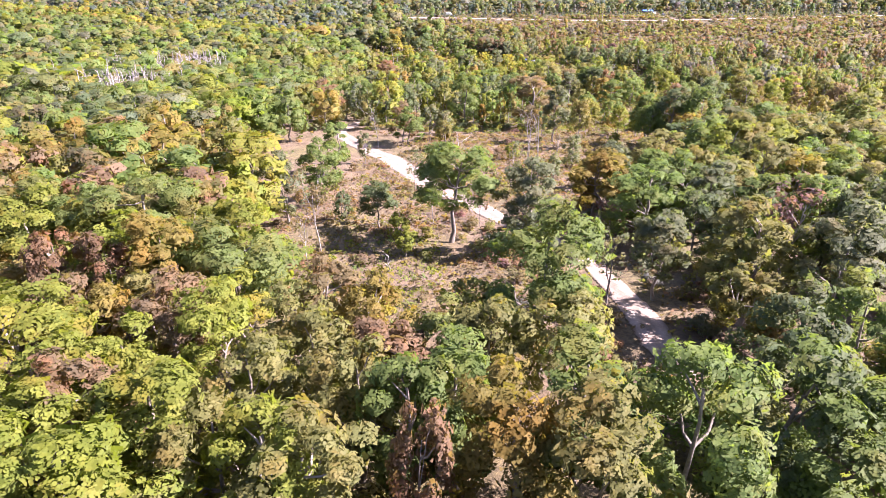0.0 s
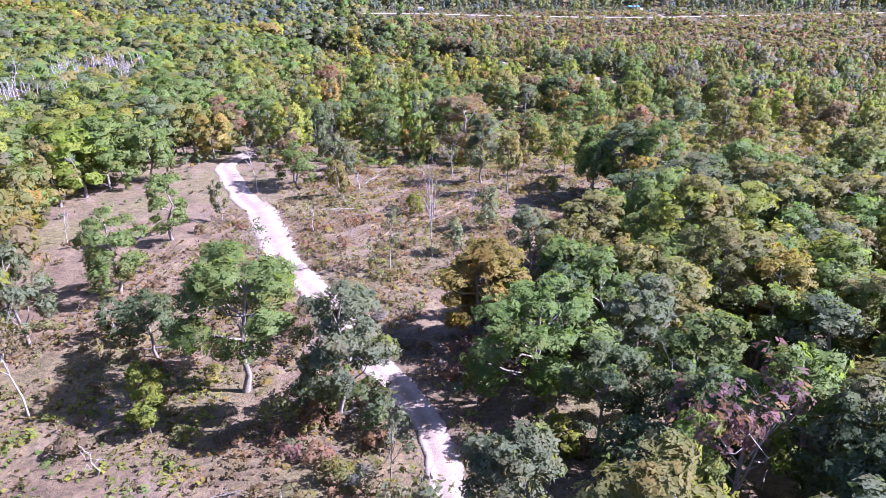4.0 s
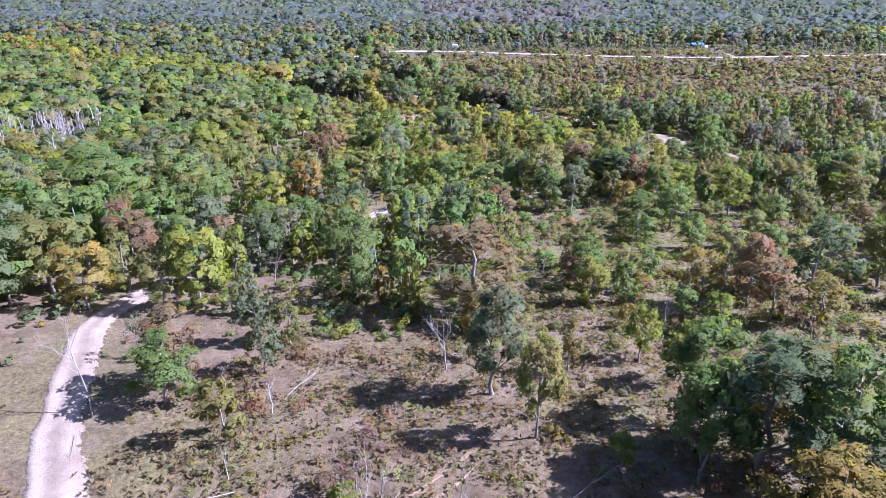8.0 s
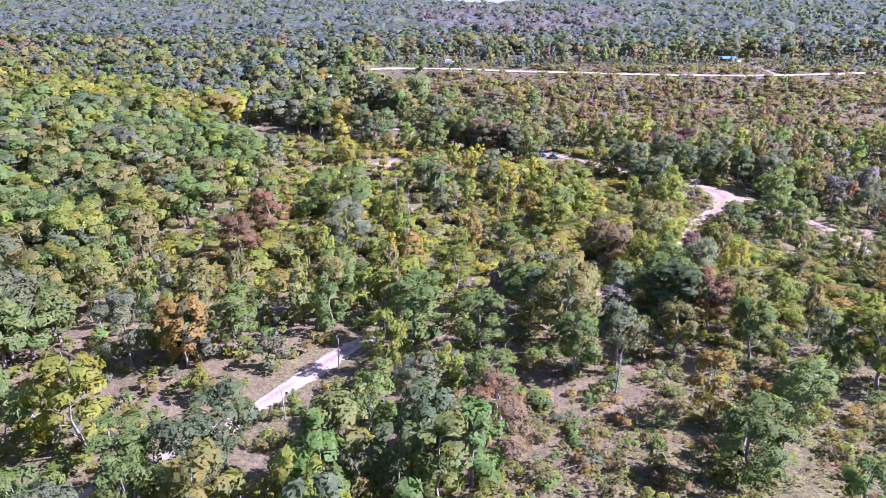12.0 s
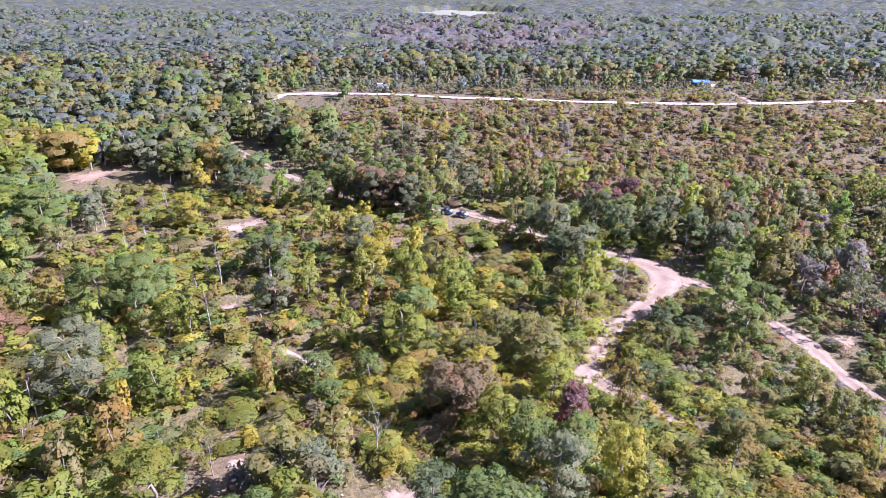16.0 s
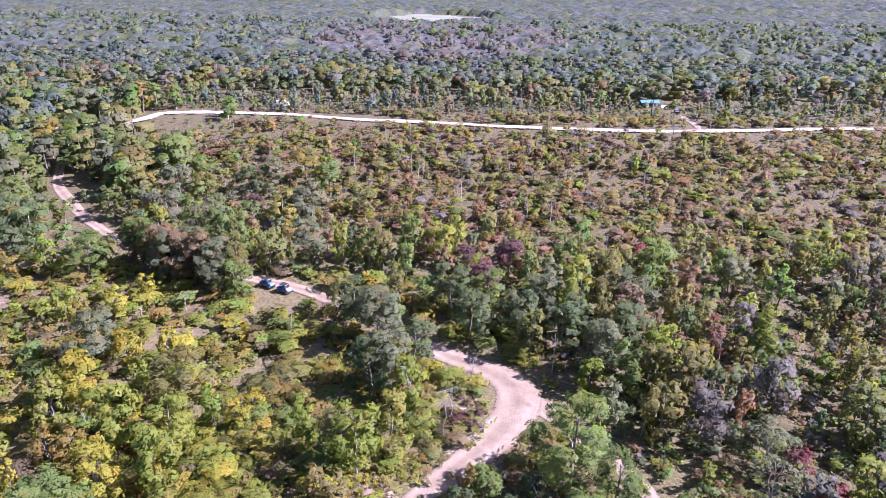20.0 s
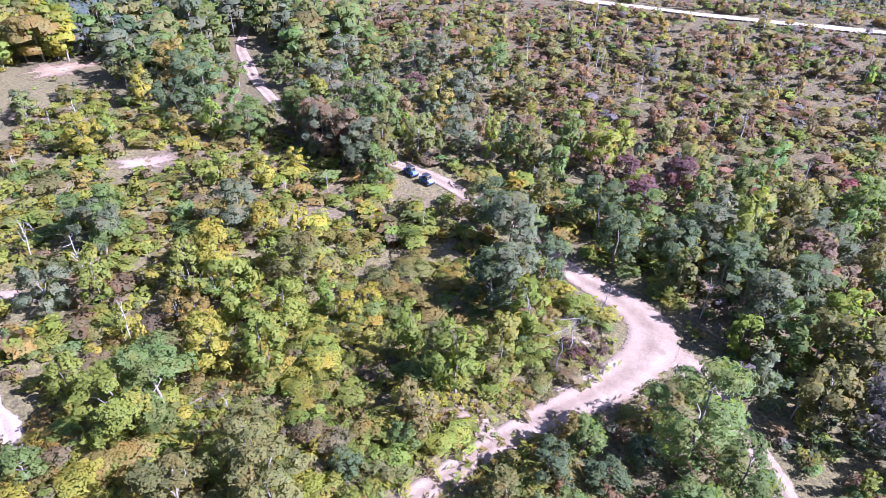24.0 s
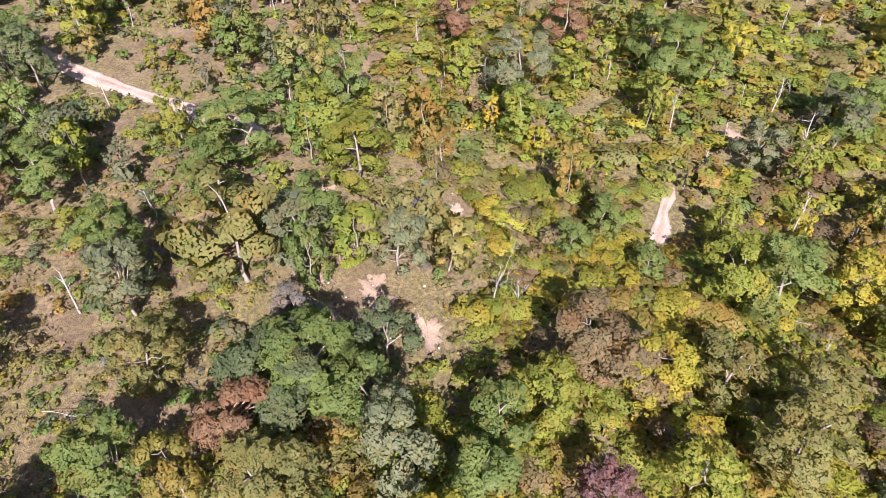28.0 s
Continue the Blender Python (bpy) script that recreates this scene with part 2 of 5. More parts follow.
WHITE = paint("white_enamel", (0.78, 0.78, 0.76), 0.35)
BLUE = paint("blue_enamel", (0.06, 0.13, 0.36), 0.3)
BLUE_TARP = paint("blue_tarpaulin", (0.1, 0.24, 0.6), 0.45)
BLACK = paint("black_rubber_and_plastic", (0.025, 0.025, 0.027), 0.6)
STEEL = paint("grey_steel", (0.4, 0.4, 0.41), 0.4, 0.7)
GLASS_DARK = paint("dark_window_glass", (0.02, 0.025, 0.03), 0.08)
STONE = paint("pale_limestone", (0.33, 0.3, 0.275), 0.9)

# ---- terrain: the land falls from the start to a valley and rises again to the far road ----
KY = (-700, -60, 0, 50, 85, 150, 187, 240, 305, 350, 405, 440, 500, 545, 640, 900, 1400, 2200, 9000)
KZ = (22, 22, 22.5, 20.5, 17.3, 12.4, 8.8, 3.5, -2.3, -3, -1.2, 1, 7.5, 8.5, 9, 14, 6, 4, 0)


def ground_z(x, y):
    """Height of the land, for single numbers or arrays."""
    x, y = np.asarray(x, float), np.asarray(y, float)
    ky, kz = np.array(KY, float), np.array(KZ, float)
    sl = np.zeros(len(ky))
    sl[1:-1] = (kz[2:] - kz[:-2]) / (ky[2:] - ky[:-2])
    yc = np.clip(y, ky[0] + 0.01, ky[-1] - 0.01)
    i = np.searchsorted(ky, yc, side="right") - 1
    h = ky[i + 1] - ky[i]
    s = (yc - ky[i]) / h
    z = (2 * s**3 - 3 * s**2 + 1) * kz[i] + (s**3 - 2 * s**2 + s) * h * sl[i] + (3 * s**2 - 2 * s**3) * kz[i + 1] + (s**3 - s**2) * h * sl[i + 1]
    z = z - 0.04 * np.clip(x - 40, -120, 120) * np.exp(-((y - 350) / 70) ** 2)
    far = np.clip((y - 560) / 500, 0, 1)
    return z + far * (5 * np.sin(x / 210 + 1.3) * np.cos(y / 260) + 7 * np.sin(x / 480 + y / 610))


def mesh_from(name, verts, quads, mat, smooth=False, tint=None, normals=None):
    """A mesh from arrays of corners and four-cornered faces, with an optional colour a face and normals a corner point."""
    verts, quads = np.asarray(verts, np.float32), np.asarray(quads, np.int32)
    me = bpy.data.meshes.new(name)
    me.vertices.add(len(verts))
    me.vertices.foreach_set("co", verts.ravel())
    me.loops.add(quads.size)
    me.loops.foreach_set("vertex_index", quads.ravel())
    me.polygons.add(len(quads))
    me.polygons.foreach_set("loop_start", np.arange(len(quads), dtype=np.int32) * 4)
    me.polygons.foreach_set("use_smooth", np.full(len(quads), smooth))
    mats = mat if isinstance(mat, (list, tuple)) else [mat]
    for m in mats:
        me.materials.append(m)
    if tint is not None:
        a = me.attributes.new("tint", "FLOAT_COLOR", "FACE")
        rgba = np.ones((len(quads), 4), np.float32)
        rgba[:, :3] = tint
        a.data.foreach_set("color", rgba.ravel())
    if normals is not None:
        a = me.attributes.new("custom_normal", "FLOAT_VECTOR", "POINT")
        a.data.foreach_set("vector", np.asarray(normals, np.float32).ravel())
    me.update()
    return me


def plant_mesh(name, shape, mat):
    """A mesh from a (corners, faces, normals) shape."""
    return mesh_from(name, shape[0], shape[1], mat, True, None, shape[2])


def grid_quads(nx, ny):
    i = np.arange(nx - 1)[None, :] + np.arange(ny - 1)[:, None] * nx
    i = i.ravel()
    return np.stack([i, i + 1, i + nx + 1, i + nx], 1)


def axis(a, b, fine_step, lo, hi, grow=1.12):
    """Even steps from a to b, then growing steps out to lo and hi."""
    mid_part = list(np.arange(a, b, fine_step))
    up, s = [b], fine_step
    while up[-1] < hi:
        s *= grow
        up.append(up[-1] + s)
    down, s = [a], fine_step
    while down[-1] > lo:
        s *= grow
        down.append(down[-1] - s)
    return np.array(down[:0:-1] + mid_part + up)


def small_relief(x, y):
    return 0.22 * np.sin(x * 0.61 + 1.7 * np.sin(y * 0.23)) * np.sin(y * 0.53 + 1.3 * np.sin(x * 0.31)) + 0.1 * np.sin(x * 1.7 + y * 1.1) * np.sin(y * 1.9 - x * 0.7)


# ---- roads: centre lines with a width ----
def smooth_line(pts, step=1.5):
    """A rounded line through the points, at even steps."""
    p = np.array(pts, float)
    p = np.vstack([2 * p[0] - p[1], p, 2 * p[-1] - p[-2]])
    out = []
    for a, b, c, d in zip(p[:-3], p[1:-2], p[2:-1], p[3:]):
        n = max(2, int(np.linalg.norm(c[:2] - b[:2]) / step))
        for s in np.arange(n) / n:
            out.append(0.5 * (2 * b + (c - a) * s + (2 * a - 5 * b + 4 * c - d) * s * s + (3 * b - a - 3 * c + d) * s**3))
    out.append(p[-2])
    return np.array(out)


ROADS = {
    "road_main": (SAND, [(21, 46, 2.6), (20.3, 51, 4.0), (20.5, 58, 4.2), (19.5, 66, 4), (16.5, 79, 4.2), (10.8, 88, 4.4), (4, 102, 4.8), (-1.3, 110, 5), (-5, 118.5, 5.2), (-8.2, 126.8, 5.3), (-12, 135, 5.5), (-17.8, 145.2, 5.5), (-24, 159.5, 5.6), (-27.2, 167, 5.4), (-26, 180, 4.4), (-20, 196, 4), (-12, 208, 4), (-6, 217, 4), (0, 229, 4), (5, 239, 4), (9, 246, 3)]),
    "road_bend": (DIRT, [(85.8, 286.2, 0.6), (83.4, 289.6, 3.2), (77, 296, 4), (74, 303, 4.2), (79, 315, 4.2), (85, 325, 4.8), (91, 333, 6.6), (96.5, 342.5, 8.4), (97, 350, 8.4), (92, 355, 6.6), (84, 359, 5.4), (74, 366, 4.5), (61, 375, 4.2), (51, 380, 4.2), (40, 383, 4), (25, 387, 3.8), (8, 395, 3.6), (-9, 408, 3.6), (-24, 423, 4), (-38, 440, 3.6), (-50, 470, 3.4), (-44, 500, 3.6)]),
    "road_end": (DIRT, [(75, 305, 4.6), (72.5, 300.5, 4.4), (71, 297.5, 2.6), (70, 295, 0.6)]),
    "track_side": (DIRT, [(97, 346, 6.5), (103, 343, 5.2), (109, 335, 4.4), (114, 326, 4.4), (116.5, 316, 4.4), (117, 306, 4.4), (118, 294, 4), (118, 275, 3.2), (120, 255, 3), (128, 235, 3)]),
    "road_far": (SAND_PALE, [(-70, 488, 5), (-44, 500, 6), (-37, 514, 6), (-12, 517, 6), (14, 516, 5), (35, 511, 5), (67, 508, 5), (92, 505, 5), (121, 503, 5), (153, 503, 5), (185, 506, 5), (219, 512, 5), (245, 515, 5), (300, 527, 5), (380, 540, 5), (480, 548, 5)]),
    "driveway": (DIRT, [(172, 505, 3), (173, 520, 3), (172, 540, 4)]),
    "track_ruts": (RUT, [(8.5, 118, 0.15), (10.4, 123, 0.5), (11.4, 126.5, 0.25), (14.5, 130, 0.6), (17.2, 133.2, 0.5), (19.5, 136.8, 0.9), (22, 139.5, 0.5), (24.5, 143, 0.7), (26.5, 146, 0.15)]),
    "track_ruts_two": (RUT, [(15.8, 129, 0.15), (18.6, 131.8, 0.5), (21, 135.4, 0.7), (23.4, 138.2, 0.4), (25, 141, 0.15)]),
    "gravel_edge": (SAND, [(86.0, 331.4, 0.2), (87.8, 333.6, 0.9), (90.5, 337, 0.6), (93, 340.8, 0.3)]),
    "sand_strip": (SAND, [(19.8, 304.4, 0.8), (22, 303.2, 2.4), (25, 301.4, 1.7), (28, 300.3, 2.9), (31.5, 298.3, 3.2), (34, 297.4, 1.2)]),
}
LINES = {k: smooth_line(v[1]) for k, v in ROADS.items()}
_flat = np.vstack(list(LINES.values()))
_all = np.vstack([LINES[k] for k in ("road_main", "road_bend", "road_end", "track_side", "road_far", "driveway")])


def road_gap(x, y):
    """Distance from the nearest road's edge (negative on the road)."""
    return np.min(np.hypot(_all[:, 0] - x, _all[:, 1] - y) - _all[:, 2] / 2)


def road_flat(x, y):
    """0 on a road, 1 away from it: flattens the small relief there."""
    d = np.full(x.shape, 99.0)
    for px, py, w in _flat[::2]:
        if px < -300 or px > 420:
            continue
        d = np.minimum(d, np.hypot(x - px, y - py) - w / 2)
    return np.clip((d - 0.5) / 3.0, 0, 1)


gx, gy = axis(-60, 150, 1.6, -6000, 6000, 1.14), axis(0, 400, 1.6, -700, 7000, 1.14)
X, Y = np.meshgrid(gx, gy)
inner = (X > -300) & (X < 420) & (Y > -60) & (Y < 600)
relief = np.zeros(X.shape)
relief[inner] = (small_relief(X[inner], Y[inner]) + 0.16) * road_flat(X[inner], Y[inner])
Z = ground_z(X, Y) + relief
ground_ob = new("ground", mesh_from("ground", np.stack([X, Y, Z], -1).reshape(-1, 3), grid_quads(len(gx), len(gy)), GROUND, True))
# green weeds cover the valley floor more than the dry clearing
cov = ground_ob.data.attributes.new("cover", "FLOAT", "POINT")
cov.data.foreach_set("value", (0.2 * np.exp(-((X - 55) / 42) ** 2 - ((Y - 200) / 34) ** 2) + 0.13 * np.exp(-((X + 8) / 22) ** 2 - ((Y - 64) / 15) ** 2) + 0.3 * np.exp(-((Y - 318) / 46) ** 2) / (1 + np.exp((X - 165) / 9)) + 0.45 * np.clip((Y - 372) / 26, 0, 1) + 0.3 * np.clip((X - 118) / 20, 0, 1) * np.clip((Y - 290) / 20, 0, 1) + 0.15 * np.clip((Y - 530) / 30, 0, 1) - 0.05 * np.clip((185 - Y) / 25, 0, 1)).ravel().astype(np.float32))
tagged(ground_ob, "rolling ground of dry grass and fallen leaves", "ground", kind="structure")


def land(x, y):
    """Ground height with its small relief, away from the roads."""
    x, y = np.asarray(x, float), np.asarray(y, float)
    near = (x > -300) & (x < 420) & (y > -60) & (y < 600)
    return ground_z(x, y) + np.where(near, small_relief(x, y) + 0.16, 0)


rng = np.random.default_rng(7)


def build_road(name, mat, line):
    """A strip with a crowned middle, two worn wheel tracks and ragged edges."""
    n = len(line)
    d = np.gradient(line[:, :2], axis=0)
    d /= np.linalg.norm(d, axis=1)[:, None] + 1e-9
    side = np.stack([d[:, 1], -d[:, 0]], 1)
    across = np.array([-1.0, -0.86, -0.62, -0.4, -0.18, 0, 0.18, 0.4, 0.62, 0.86, 1.0])
    lift = np.array([-0.25, 0.05, 0.07, 0.04, 0.09, 0.1, 0.09, 0.04, 0.07, 0.05, -0.25])
    wob = np.convolve(rng.normal(0, 0.8, n + 4), np.ones(5) / 5, "valid"), np.convolve(rng.normal(0, 0.8, n + 4), np.ones(5) / 5, "valid")
    rows = []
    for a, up in zip(across, lift):
        half = line[:, 2] / 2 + (wob[0] if a < 0 else wob[1]) * (1 if line[0, 2] > 2 else 0.2)
        xy = line[:, :2] + side * (a * half)[:, None]
        rows.append(np.column_stack([xy, ground_z(line[:, 0], line[:, 1]) * 0.5 + ground_z(xy[:, 0], xy[:, 1]) * 0.5 + up + (0.4 if name == "road_far" else 0.06)]))
    v = np.stack(rows, 1).reshape(-1, 3)
    me = mesh_from(name, v, grid_quads(len(across), n), mat, True)
    at = me.attributes.new("across", "FLOAT", "POINT")
    at.data.foreach_set("value", np.tile(np.abs(across), n).astype(np.float32))
    return new(name, me)


for road_name, (road_mat, road_pts) in ROADS.items():
    rb = build_road(road_name, road_mat, LINES[road_name])
    tagged(rb, "pale sandy gravel road cut through the woods" if "far" in road_name or "sand" in road_name else "worn dirt track of pinkish gravel", "road", kind="structure")


def bare_patch(cx, cy, rx, ry, turn, mat, label):
    """A ragged patch of bare ground, a little proud of the grass."""
    rings, spokes = 7, 84
    th = np.arange(spokes + 1) * 2 * np.pi / spokes
    rag = 1 + 0.22 * np.sin(3 * th + cx) + 0.14 * np.sin(7 * th + cy) + 0.09 * np.sin(13 * th + cx * cy) + 0.07 * np.sin(23 * th + 3 * cx) + 0.05 * np.sin(37 * th + 5 * cy)
    rows = []
    for k in range(rings):
        f = 0.02 + 0.98 * k / (rings - 1)
        px, py = rx * f * rag * np.cos(th), ry * f * rag * np.sin(th)
        x, y = cx + px * math.cos(turn) - py * math.sin(turn), cy + px * math.sin(turn) + py * math.cos(turn)
        rows.append(np.column_stack([x, y, land(x, y) + (0.09 if k < rings - 1 else -0.3)]))
    v = np.stack(rows, 0).reshape(-1, 3)
    me = mesh_from("bare_ground", v, grid_quads(spokes + 1, rings), mat, True)
    at = me.attributes.new("across", "FLOAT", "POINT")
    at.data.foreach_set("value", np.repeat(np.linspace(0.4, 1.0, rings), spokes + 1).astype(np.float32))
    return tagged(new("bare_ground", me), label, "bare ground", kind="structure")


PATCHES = ((88, 340, 3.4, 4.2, -0.5), (42, 262, 3.8, 2.0, 0.5), (46.7, 267.7, 3.2, 2.2, 0.3), (29, 262, 4.4, 1.9, 0.9), (34, 258, 2.6, 1.4, 0.2), (26, 272.5, 2.6, 1.4, 0.2), (38, 254, 3.6, 1.8, 0.9), (16, 258, 4.2, 1.8, 2.4), (44.5, 256.8, 3.0, 1.8, 0.6), (124, 319.5, 4.2, 2.0, 1.1), (22, 254, 3.0, 1.5, 2.2), (-6, 361, 6.5, 4.2, 0.8), (39, 262, 1.6, 1.4, 0), (27, 292, 1.5, 1.2, 0), (30.5, 306, 1.6, 1.0, 0.4), (98.5, 334, 2.2, 1.0, 0.8), (78, 322.5, 4.6, 2.6, -0.25), (8, 318, 4.0, 2.4, 0.4), (79.5, 294, 5.2, 2.6, -0.95))
FIELD, fn, fl, fb = material("mown_hay_field")
fnoise = noise_tex(fn, fl, 0.02, 5.0)
framp = ramp(fn, [(0.3, (0.13, 0.135, 0.085)), (0.7, (0.2, 0.2, 0.14))])
fl.new(fnoise.outputs["Fac"], framp.inputs["Fac"])
fl.new(framp.outputs["Color"], fb.inputs["Base Color"])
fb.inputs["Roughness"].default_value = 1.0
field = bare_patch(14, 1225, 66, 150, 0, FIELD, "pale mown hay field between the far woods")
field.location.z = 0.6
bare_patch(-66, 398, 7, 12, -0.35, RUT, "dry tan field among golden trees")
for cx, cy, rx, ry, turn in PATCHES:
    bare_patch(cx, cy, rx, ry, turn, DIRT, "ragged patch of bare pale sandy soil")

# ---- plants: shapes ----
EMPTY = (np.zeros((0, 3)), np.zeros((0, 4), int), np.zeros((0, 3)))


def unit(v):
    return v / (np.linalg.norm(v, axis=-1, keepdims=True) + 1e-9)


def tube(path, radii, sides=5):
    """Corners and faces of a tapered, bent limb."""
    path = np.asarray(path, float)
    d = unit(np.gradient(path, axis=0))
    ref = np.where(np.abs(d[:, 2:3]) > 0.9, np.array([[1.0, 0, 0]]), np.array([[0, 0, 1.0]]))
    a = unit(np.cross(d, ref))
    b = np.cross(d, a)
    th = np.arange(sides) * 2 * np.pi / sides
    ring = path[:, None] + np.asarray(radii)[:, None, None] * (np.cos(th)[None, :, None] * a[:, None] + np.sin(th)[None, :, None] * b[:, None])
    n = len(path)
    i, j = np.meshgrid(np.arange(n - 1), np.arange(sides), indexing="ij")
    k = (j + 1) % sides
    q = np.stack([i * sides + j, i * sides + k, (i + 1) * sides + k, (i + 1) * sides + j], -1).reshape(-1, 4)
    return ring.reshape(-1, 3), q, unit(ring - path[:, None]).reshape(-1, 3)


def joined(pieces):
    vs, qs, ns, base = [], [], [], 0
    for v, q, n in pieces:
        vs.append(v)
        qs.append(q + base)
        ns.append(n)
        base += len(v)
    return (np.vstack(vs), np.vstack(qs), np.vstack(ns)) if vs else EMPTY


def bent(r, p, q, n=4, wob=0.06):
    """A slightly crooked path from p to q."""
    s = np.linspace(0, 1, n)[:, None]
    path = np.asarray(p) * (1 - s) + np.asarray(q) * s
    path[1:-1] += r.normal(0, wob * np.linalg.norm(np.asarray(q) - np.asarray(p)), (n - 2, 3))
    return path


def sprays(r, centres, normals, half, soft=None):
    """Small folded leaf sprays, one quad each; soft gives the crown's own rounding as their normals."""
    n = len(centres)
    nn = unit(normals)
    t = unit(np.cross(nn, r.normal(size=(n, 3))))
    s = np.cross(nn, t)
    a = half * r.uniform(0.65, 1.35, (n, 1))
    b = a * r.uniform(0.65, 0.95, (n, 1))
    fold = nn * a * r.uniform(-0.45, 0.1, (n, 1))
    v = np.stack([centres + t * a, centres + s * b + fold, centres - t * a, centres - s * b + fold], 1).reshape(-1, 3)
    return v, np.arange(4 * n).reshape(n, 4), np.repeat(unit(nn if soft is None else soft), 4, 0)


def ball(r, n, low=-1.0):
    d = unit(r.normal(size=(n, 3)))
    d[:, 2] = np.where(d[:, 2] < low, -d[:, 2] * 0.5, d[:, 2])
    return unit(d)


def heart(r, c, radius, out):
    """The dense inside of one leaf clump: a small uneven lump, open below."""
    k = np.array([(a, b, z) for z in (-0.8, 1) for b in (-1, 1) for a in (-1, 1)], float)
    d = unit(k + r.normal(0, 0.16, k.shape))
    q = np.array([(4, 5, 7, 6), (0, 1, 5, 4), (1, 3, 7, 5), (3, 2, 6, 7), (2, 0, 4, 6)])
    return c + d * radius * r.uniform(0.82, 1.15, (8, 1)) * np.array([1.05, 1.05, 0.9]), q, unit(0.66 * d + 0.45 * out + np.array([0, 0, 0.25]))


def dome(r, c, radius, out, tall=0.9):
    """A rounder inside of one leaf clump, seen from close by."""
    th = np.arange(6) * math.pi / 3 + r.uniform(0, 1)
    ring = lambda z, w: np.column_stack([np.cos(th + z) * w, np.sin(th + z) * w, np.full(6, z)])
    d = unit(np.vstack([ring(-0.35, 0.94), ring(0.5, 0.86), [[0, 0, 1.0]]]) + r.normal(0, 0.1, (13, 3)))
    q = [(k, (k + 1) % 6, 6 + (k + 1) % 6, 6 + k) for k in range(6)] + [(6, 7, 8, 12), (8, 9, 10, 12), (10, 11, 6, 12)]
    return c + d * radius * r.uniform(0.8, 1.18, (13, 1)) * np.array([1.05, 1.05, tall]), np.array(q), unit(0.66 * d + 0.45 * out + np.array([0, 0, 0.25]))


def leafy_tree(seed, height=10.0, spread=2.7, crown_from=0.34, clumps=18, leaves=560, half=0.3, limbs=9, sides=6, lean=0.3, rough=0.6, tuft=1.0):
    """A broadleaf tree at the origin: bark and leaves as (corners, faces)."""
    r = np.random.default_rng(seed)
    top = np.array([r.normal(0, lean), r.normal(0, lean), height * 0.8])
    joints = 6 if sides > 3 else 3
    trunk = bent(r, (0, 0, -0.5), top, joints, 0.02)
    rad = np.linspace(0.017 * height, 0.004 * height, joints)
    rad[0] *= 1.35
    bark = [tube(trunk, rad, sides)]
    zb, hc = height * crown_from, height * (1 - crown_from)
    u = (np.arange(clumps) + r.uniform(0.1, 0.9, clumps)) / clumps
    th = np.arange(clumps) * 2.4 + r.normal(0, 0.5, clumps)
    lobe = 1 + 0.22 * np.sin(2 * th + r.uniform(0, 6.28)) + 0.12 * np.sin(5 * th + r.uniform(0, 6.28))
    reach = spread * np.sqrt(np.clip(1 - (np.abs(u - 0.42) / 0.62) ** 2.4, 0.05, 1)) * lobe * r.uniform(0.5, 0.84, clumps)
    cc = np.column_stack([top[0] * u + reach * np.cos(th), top[1] * u + reach * np.sin(th), zb + hc * (0.08 + 0.79 * u + r.normal(0, 0.03, clumps))])
    size = tuft * spread * 1.62 / math.sqrt(clumps) * r.uniform(0.72, 1.25, clumps)
    out = unit(cc - np.array([0, 0, zb + 0.36 * hc]))
    for i in r.permutation(clumps)[:limbs]:
        k = np.clip((cc[i, 2] / height - 0.12) / 0.8, 0.15, 0.9)
        j = min(int(k * (joints - 1)), joints - 2)
        start = trunk[j] * 0.5 + trunk[j + 1] * 0.5
        bark.append(tube(bent(r, start, cc[i], 4, 0.08), np.linspace(0.0075, 0.0022, 4) * height, max(3, sides - 2)))
    share = np.maximum(1, (size**2 / np.sum(size**2) * leaves).astype(int))
    cs, ns, soft = [], [], []
    for c, s, m, o in zip(cc, size, share, out):
        d = unit(ball(r, m) + 0.62 * o + np.array([0, 0, 0.2]))
        cs.append(c + d * s * r.uniform(0.7, 1.12, (m, 1)) * np.array([1.05, 1.05, 0.88]))
        ns.append(d + r.normal(0, rough, (m, 3)))
        soft.append(0.62 * d + 0.48 * o + r.normal(0, 0.3 if leaves > 300 else 0.2, (m, 3)) + np.array([0, 0, 0.3]))
    cores = [(dome if leaves > 300 else heart)(r, c, s * (0.76 if leaves > 300 else 0.84), o) for c, s, o in zip(cc, size, out)]
    return joined(bark), joined(cores + [sprays(r, np.vstack(cs), np.vstack(ns), half, np.vstack(soft))])


def bare_tree(seed, height=9.0, spread=0.5, depth=3, twigs=4, pale=0.024):
    """A leafless tree: trunk, limbs and twigs."""
    r = np.random.default_rng(seed)
    out, tips = [], []

    def grow(p, d, length, radius, level):
        q = p + d * length
        out.append(tube(bent(r, p, q, 4 if level < 2 else 3, 0.06 if level else 0.02), np.linspace(radius, radius * 0.45, 4 if level < 2 else 3), 6 if level == 0 else (4 if level == 1 else 3)))
        tips.append(q)
        if level >= depth:
            return
        for _ in range(twigs + (2 if level == 0 else 0)):
            s = r.uniform(0.4, 1.0)
            nd = unit(d + r.normal(0, spread, 3) + np.array([0, 0, 0.18]))
            grow(p + d * length * s, nd, length * (r.uniform(0.38, 0.62) if depth > 2 else r.uniform(0.12, 0.3)), radius * 0.42 * (1.25 - 0.5 * s), level + 1)

    grow(np.array([0, 0, -0.4]), unit(np.array([r.normal(0, 0.06), r.normal(0, 0.06), 1])), height * (0.62 if depth > 2 else 0.8), pale * height * 0.75, 0)
    return out[0], joined(out[1:]), np.array(tips)


